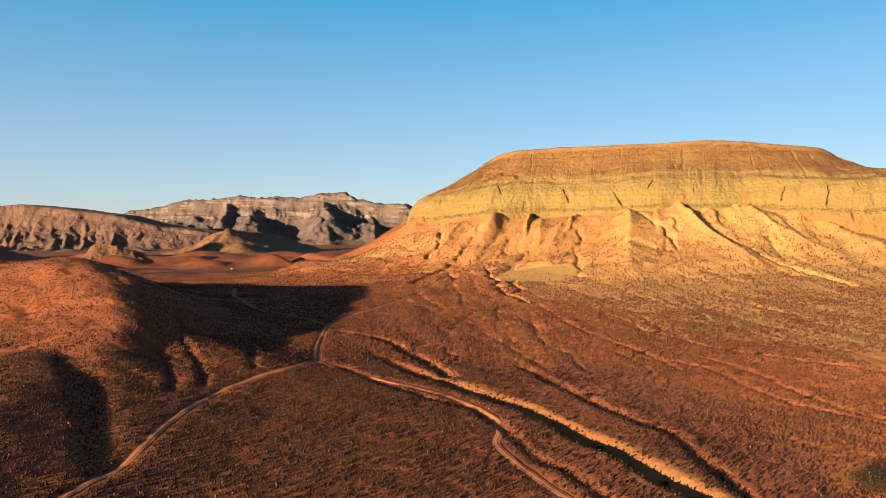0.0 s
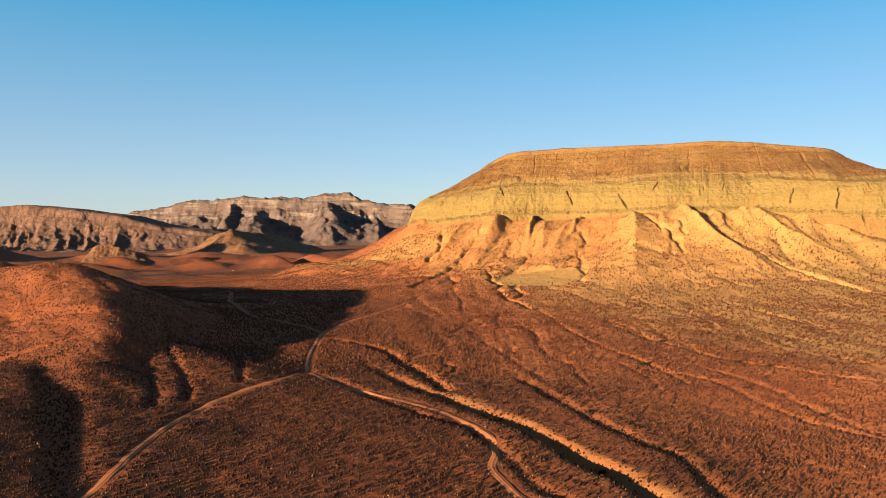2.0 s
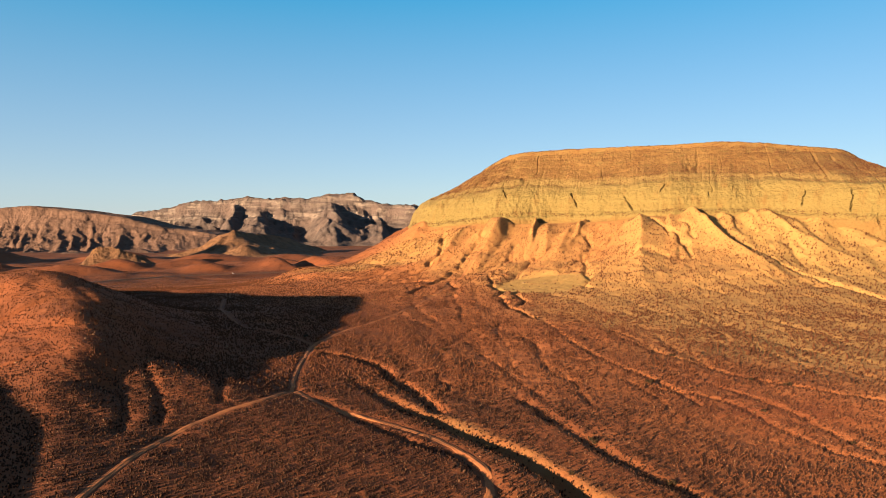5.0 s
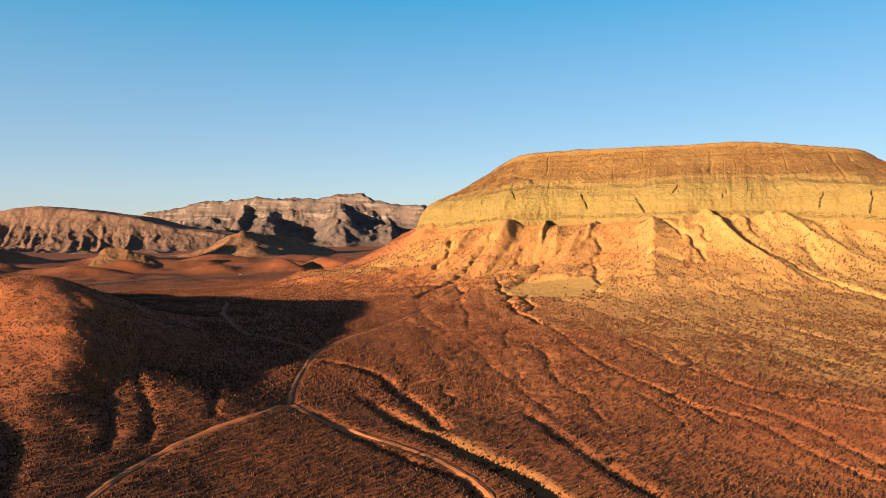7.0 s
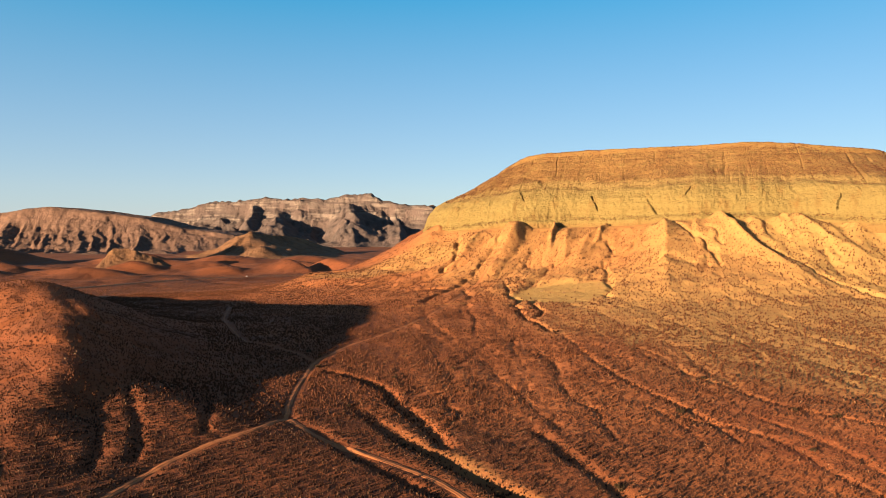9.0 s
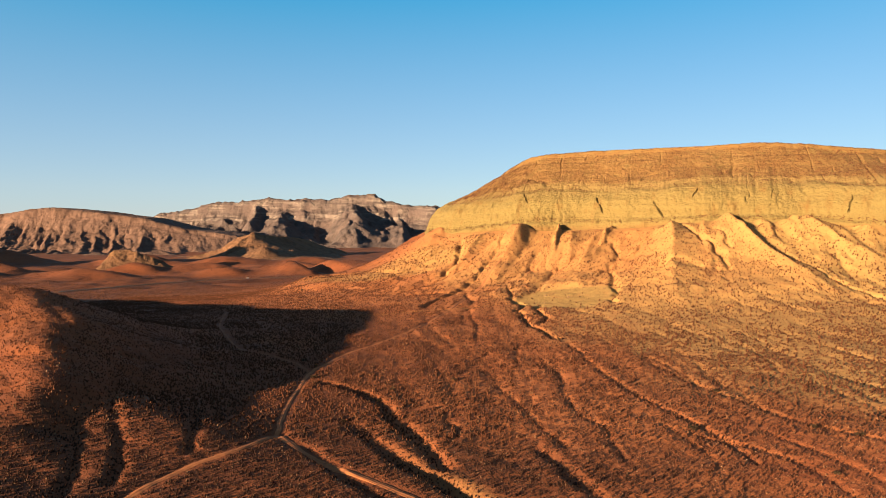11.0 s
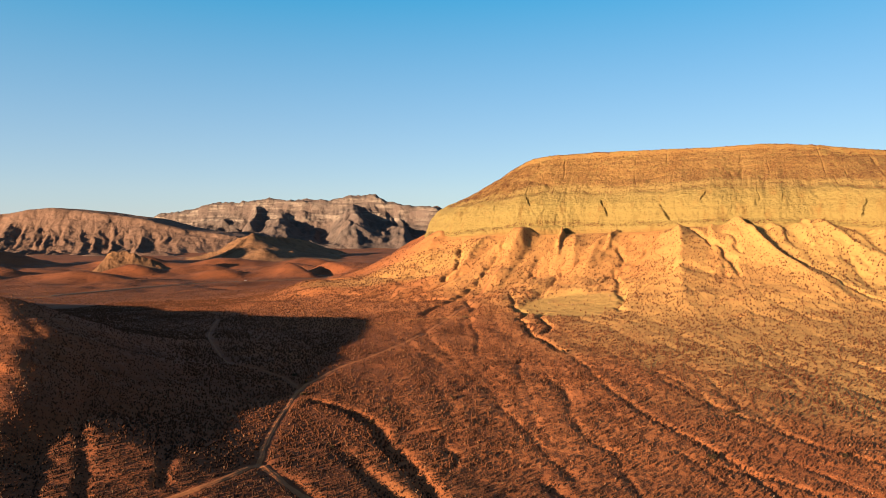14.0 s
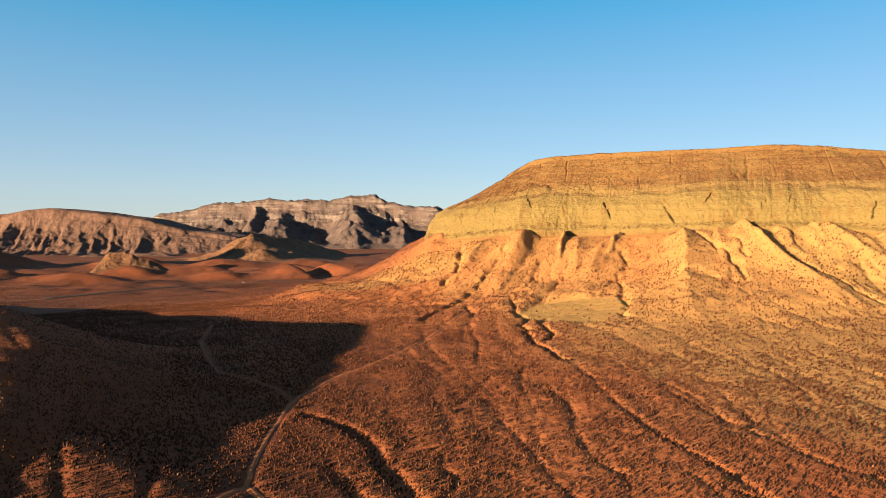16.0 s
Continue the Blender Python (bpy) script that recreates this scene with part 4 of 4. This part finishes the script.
# ---- single shrubs, a tree, boulders, a car ----
def leaf_cloud(seed, count, rx, ry, rz, lift, leaf):
    """Many small leaf blades gathered in clumps: an uneven crown with gaps."""
    rng = np.random.default_rng(seed)
    heads = rng.normal(0, 1, (max(6, count // 45), 3))
    heads *= (rng.random((len(heads), 1)) ** 0.4) / np.linalg.norm(heads, axis=1, keepdims=True)
    heads[:, 2] = np.abs(heads[:, 2]) * 0.9
    at = heads[rng.integers(0, len(heads), count)] + rng.normal(0, 0.16, (count, 3))
    at = at * (rx, ry, rz) + (0, 0, lift)
    at[:, 2] = np.maximum(at[:, 2], 0.08)
    a, b = rng.normal(0, 1, (count, 3)), rng.normal(0, 1, (count, 3))
    a /= np.linalg.norm(a, axis=1, keepdims=True)
    b -= a * (a * b).sum(1, keepdims=True)
    b /= np.linalg.norm(b, axis=1, keepdims=True)
    size = leaf * rng.uniform(0.6, 1.4, (count, 1))
    v = np.stack([at - a * size, at + b * size * 0.45, at + a * size, at - b * size * 0.45], 1).reshape(-1, 3)
    return v, np.arange(4 * count).reshape(-1, 4)


def limb_mesh(name, lines):
    """Tapered round limbs along lines of (x, y, z, radius)."""
    verts, quads = [], []
    for line in lines:
        base = len(verts)
        for x, y, z, r in line:
            verts += [(x + r * math.cos(k * math.pi / 3), y + r * math.sin(k * math.pi / 3), z) for k in range(6)]
        for i in range(len(line) - 1):
            quads += [(base + 6 * i + k, base + 6 * i + (k + 1) % 6, base + 6 * i + 6 + (k + 1) % 6, base + 6 * i + 6 + k) for k in range(6)]
    return mesh_from(name, verts, quads)


def height_at(x, y):
    return float(ground_height(np.array([x, x], float), np.array([y, y], float))[0])


def woody(name, seed, count, wide, tall, leaf, label, category):
    rng = random.Random(seed)
    root = new(name)
    lines = []
    for k in range(7):
        w, reach = 2 * math.pi * k / 7 + rng.uniform(-0.3, 0.3), wide * rng.uniform(0.25, 0.42)
        lines.append([(0.06 * wide * math.cos(w) * q + reach * q * q * math.cos(w), 0.06 * wide * math.sin(w) * q + reach * q * q * math.sin(w), -0.1 + tall * 0.7 * q, 0.022 * wide * (1.15 - q)) for q in (0, 0.3, 0.6, 1.0)])
    lines.append([(0, 0, -0.15, 0.04 * wide), (0.02 * wide, 0, 0.3 * tall, 0.03 * wide), (0, 0.03 * wide, 0.75 * tall, 0.012 * wide)])
    part("trunk", limb_mesh("trunk", lines), M_BARK, root, "grey-brown branching stems")
    v, f = leaf_cloud(seed, count, wide / 2, wide / 2, tall * 0.75, tall * 0.2, leaf)
    part("crown", mesh_from("crown", v, f, False), M_GREEN, root, "olive-green small dry leaves")
    return tagged(root, label, category)


M_BARK = plain_material("dry_bark", (0.09, 0.05, 0.03), (0.05, 0.03, 0.02), 3.0, 0.95, 0.02)
M_STONE = plain_material("pale_boulder_stone", (0.17, 0.105, 0.06), (0.12, 0.07, 0.04), 1.2, 0.95, 0.12)

tree = woody("tree", 5, 3600, 8.5, 5.6, 0.19, "broad olive-green desert tree beside a dry wash", "tree")
tree.matrix_world = pose(104, 161, height_at(104, 161), 0, 0, 20)
first = [woody("wash_shrub", 11 + k, 520, 2.6, 1.7, 0.15, "bushy olive-brown shrub on the bank of a dry wash", "shrub") for k in range(3)]
SHRUBS = [(41, 211), (-24, 340), (47, 193), (31, 219), (57, 168), (20, 236), (-9, 272), (66, 205), (52, 236), (73, 190), (112, 346), (96, 402), (128, 300), (139, 292), (-33, 310), (-20, 352), (88, 300), (116, 262), (6, 368), (-58, 372), (-62, 395), (-70, 404), (131, 236), (62, 448), (-141, 688), (-128, 712), (-236, 662), (-148, 752), (38, 632), (56, 528)]
for n, (x, y) in enumerate(SHRUBS):
    s = 0.75 + 0.55 * ((n * 37) % 11) / 10
    m = pose(x, y, height_at(x, y), 0, 0, 47 * n) @ Matrix.Diagonal((s, s, s * 0.95, 1))
    ob = first[n % 3] if n < 3 else copy_thing(first[n % 3], Matrix())
    ob.matrix_world = m
    tagged(ob, group="shrubs along the washes")


def boulder_mesh(seed):
    bm = bmesh.new()
    bmesh.ops.create_icosphere(bm, subdivisions=2, radius=1)
    for v in bm.verts:
        n = noise.noise(v.co * 1.3 + Vector((seed * 7.1, 0, 0)))
        v.co = v.co * (1 + 0.45 * n)
        v.co.z *= 0.72
    me = bpy.data.meshes.new("boulder")
    bm.to_mesh(me)
    bm.free()
    me.materials.append(M_STONE)
    return me


stones = [boulder_mesh(k) for k in range(4)]
rr = random.Random(3)
for n in range(64):
    if n < 40:
        x, y = rr.gauss(-135, 32), rr.gauss(318, 30)
    else:
        x, y = rr.uniform(-60, 190), rr.uniform(560, 640)
    s = rr.uniform(0.25, 0.55) if n < 40 else rr.uniform(0.45, 0.9)
    ob = new("boulder", stones[n % 4])
    ob.matrix_world = pose(x, y, height_at(x, y) + 0.25 * s, 0, 0, 360 * rr.random()) @ Matrix.Diagonal((s, s * rr.uniform(0.7, 1.2), s, 1))
    tagged(ob, "pale weathered boulder lying on the stony slope", "boulder", "boulders on the slopes")


def box(bm, x0, x1, y0, y1, z0, z1, taper=0.0, shift=0.0):
    """A block whose top is drawn in."""
    low = [bm.verts.new(p) for p in ((x0, y0, z0), (x1, y0, z0), (x1, y1, z0), (x0, y1, z0))]
    top = [bm.verts.new(p) for p in ((x0 + taper + shift, y0 + taper * 0.4, z1), (x1 - taper, y0 + taper * 0.4, z1), (x1 - taper, y1 - taper * 0.4, z1), (x0 + taper + shift, y1 - taper * 0.4, z1))]
    bm.faces.new(low[::-1]), bm.faces.new(top)
    for k in range(4):
        bm.faces.new((low[k], low[(k + 1) % 4], top[(k + 1) % 4], top[k]))


def from_bm(name, bm, material, parent, label="", bevel=0.0):
    if bevel:
        bmesh.ops.bevel(bm, geom=list(bm.edges), offset=bevel, segments=2, affect="EDGES")
    me = bpy.data.meshes.new(name)
    bm.to_mesh(me)
    bm.free()
    return part(name, me, material, parent, label)


def car():
    white = plain_material("white_car_paint", (0.72, 0.71, 0.68), (0.62, 0.60, 0.56), 0.8, 0.35, 0)
    glass = plain_material("dark_car_glass", (0.02, 0.022, 0.025), (0.03, 0.03, 0.034), 1.0, 0.12, 0)
    rubber = plain_material("tyre_rubber", (0.03, 0.03, 0.03), (0.045, 0.042, 0.04), 4.0, 0.9, 0)
    metal = plain_material("wheel_rim_metal", (0.4, 0.4, 0.4), (0.3, 0.3, 0.3), 4.0, 0.4, 0)
    root = new("car")
    bm = bmesh.new()
    box(bm, -2.1, 2.1, -0.88, 0.88, 0.35, 0.95, 0.06)
    from_bm("body", bm, white, root, "white painted car body", 0.06)
    bm = bmesh.new()
    box(bm, -1.9, 0.75, -0.78, 0.78, 0.95, 1.5, 0.28)
    from_bm("cabin", bm, white, root, "", 0.04)
    for side in (-1, 1):
        bm = bmesh.new()
        box(bm, -1.55, 0.4, side * 0.80 - 0.02, side * 0.80 + 0.02, 1.02, 1.38, 0.14)
        from_bm("side_window", bm, glass, root, "dark glass")
    bm = bmesh.new()
    box(bm, 0.52, 0.76, -0.66, 0.66, 1.0, 1.4, 0.05)
    from_bm("windscreen", bm, glass, root, "dark glass")
    for x in (-1.3, 1.3):
        for y in (-0.8, 0.8):
            bm = bmesh.new()
            bmesh.ops.create_cone(bm, cap_ends=True, segments=16, radius1=0.34, radius2=0.34, depth=0.22, matrix=pose(x, y, 0.34, 90))
            w = from_bm("wheel", bm, rubber, root, "black tyre")
            bm = bmesh.new()
            bmesh.ops.create_cone(bm, cap_ends=True, segments=12, radius1=0.19, radius2=0.19, depth=0.24, matrix=pose(x, y, 0.34, 90))
            from_bm("rim", bm, metal, w, "grey rim")
    return tagged(root, "small white car standing on the valley road", "car")


c = car()
c.matrix_world = pose(-379, 1262, height_at(-379, 1262) + 1.02, 0, 0, 50)
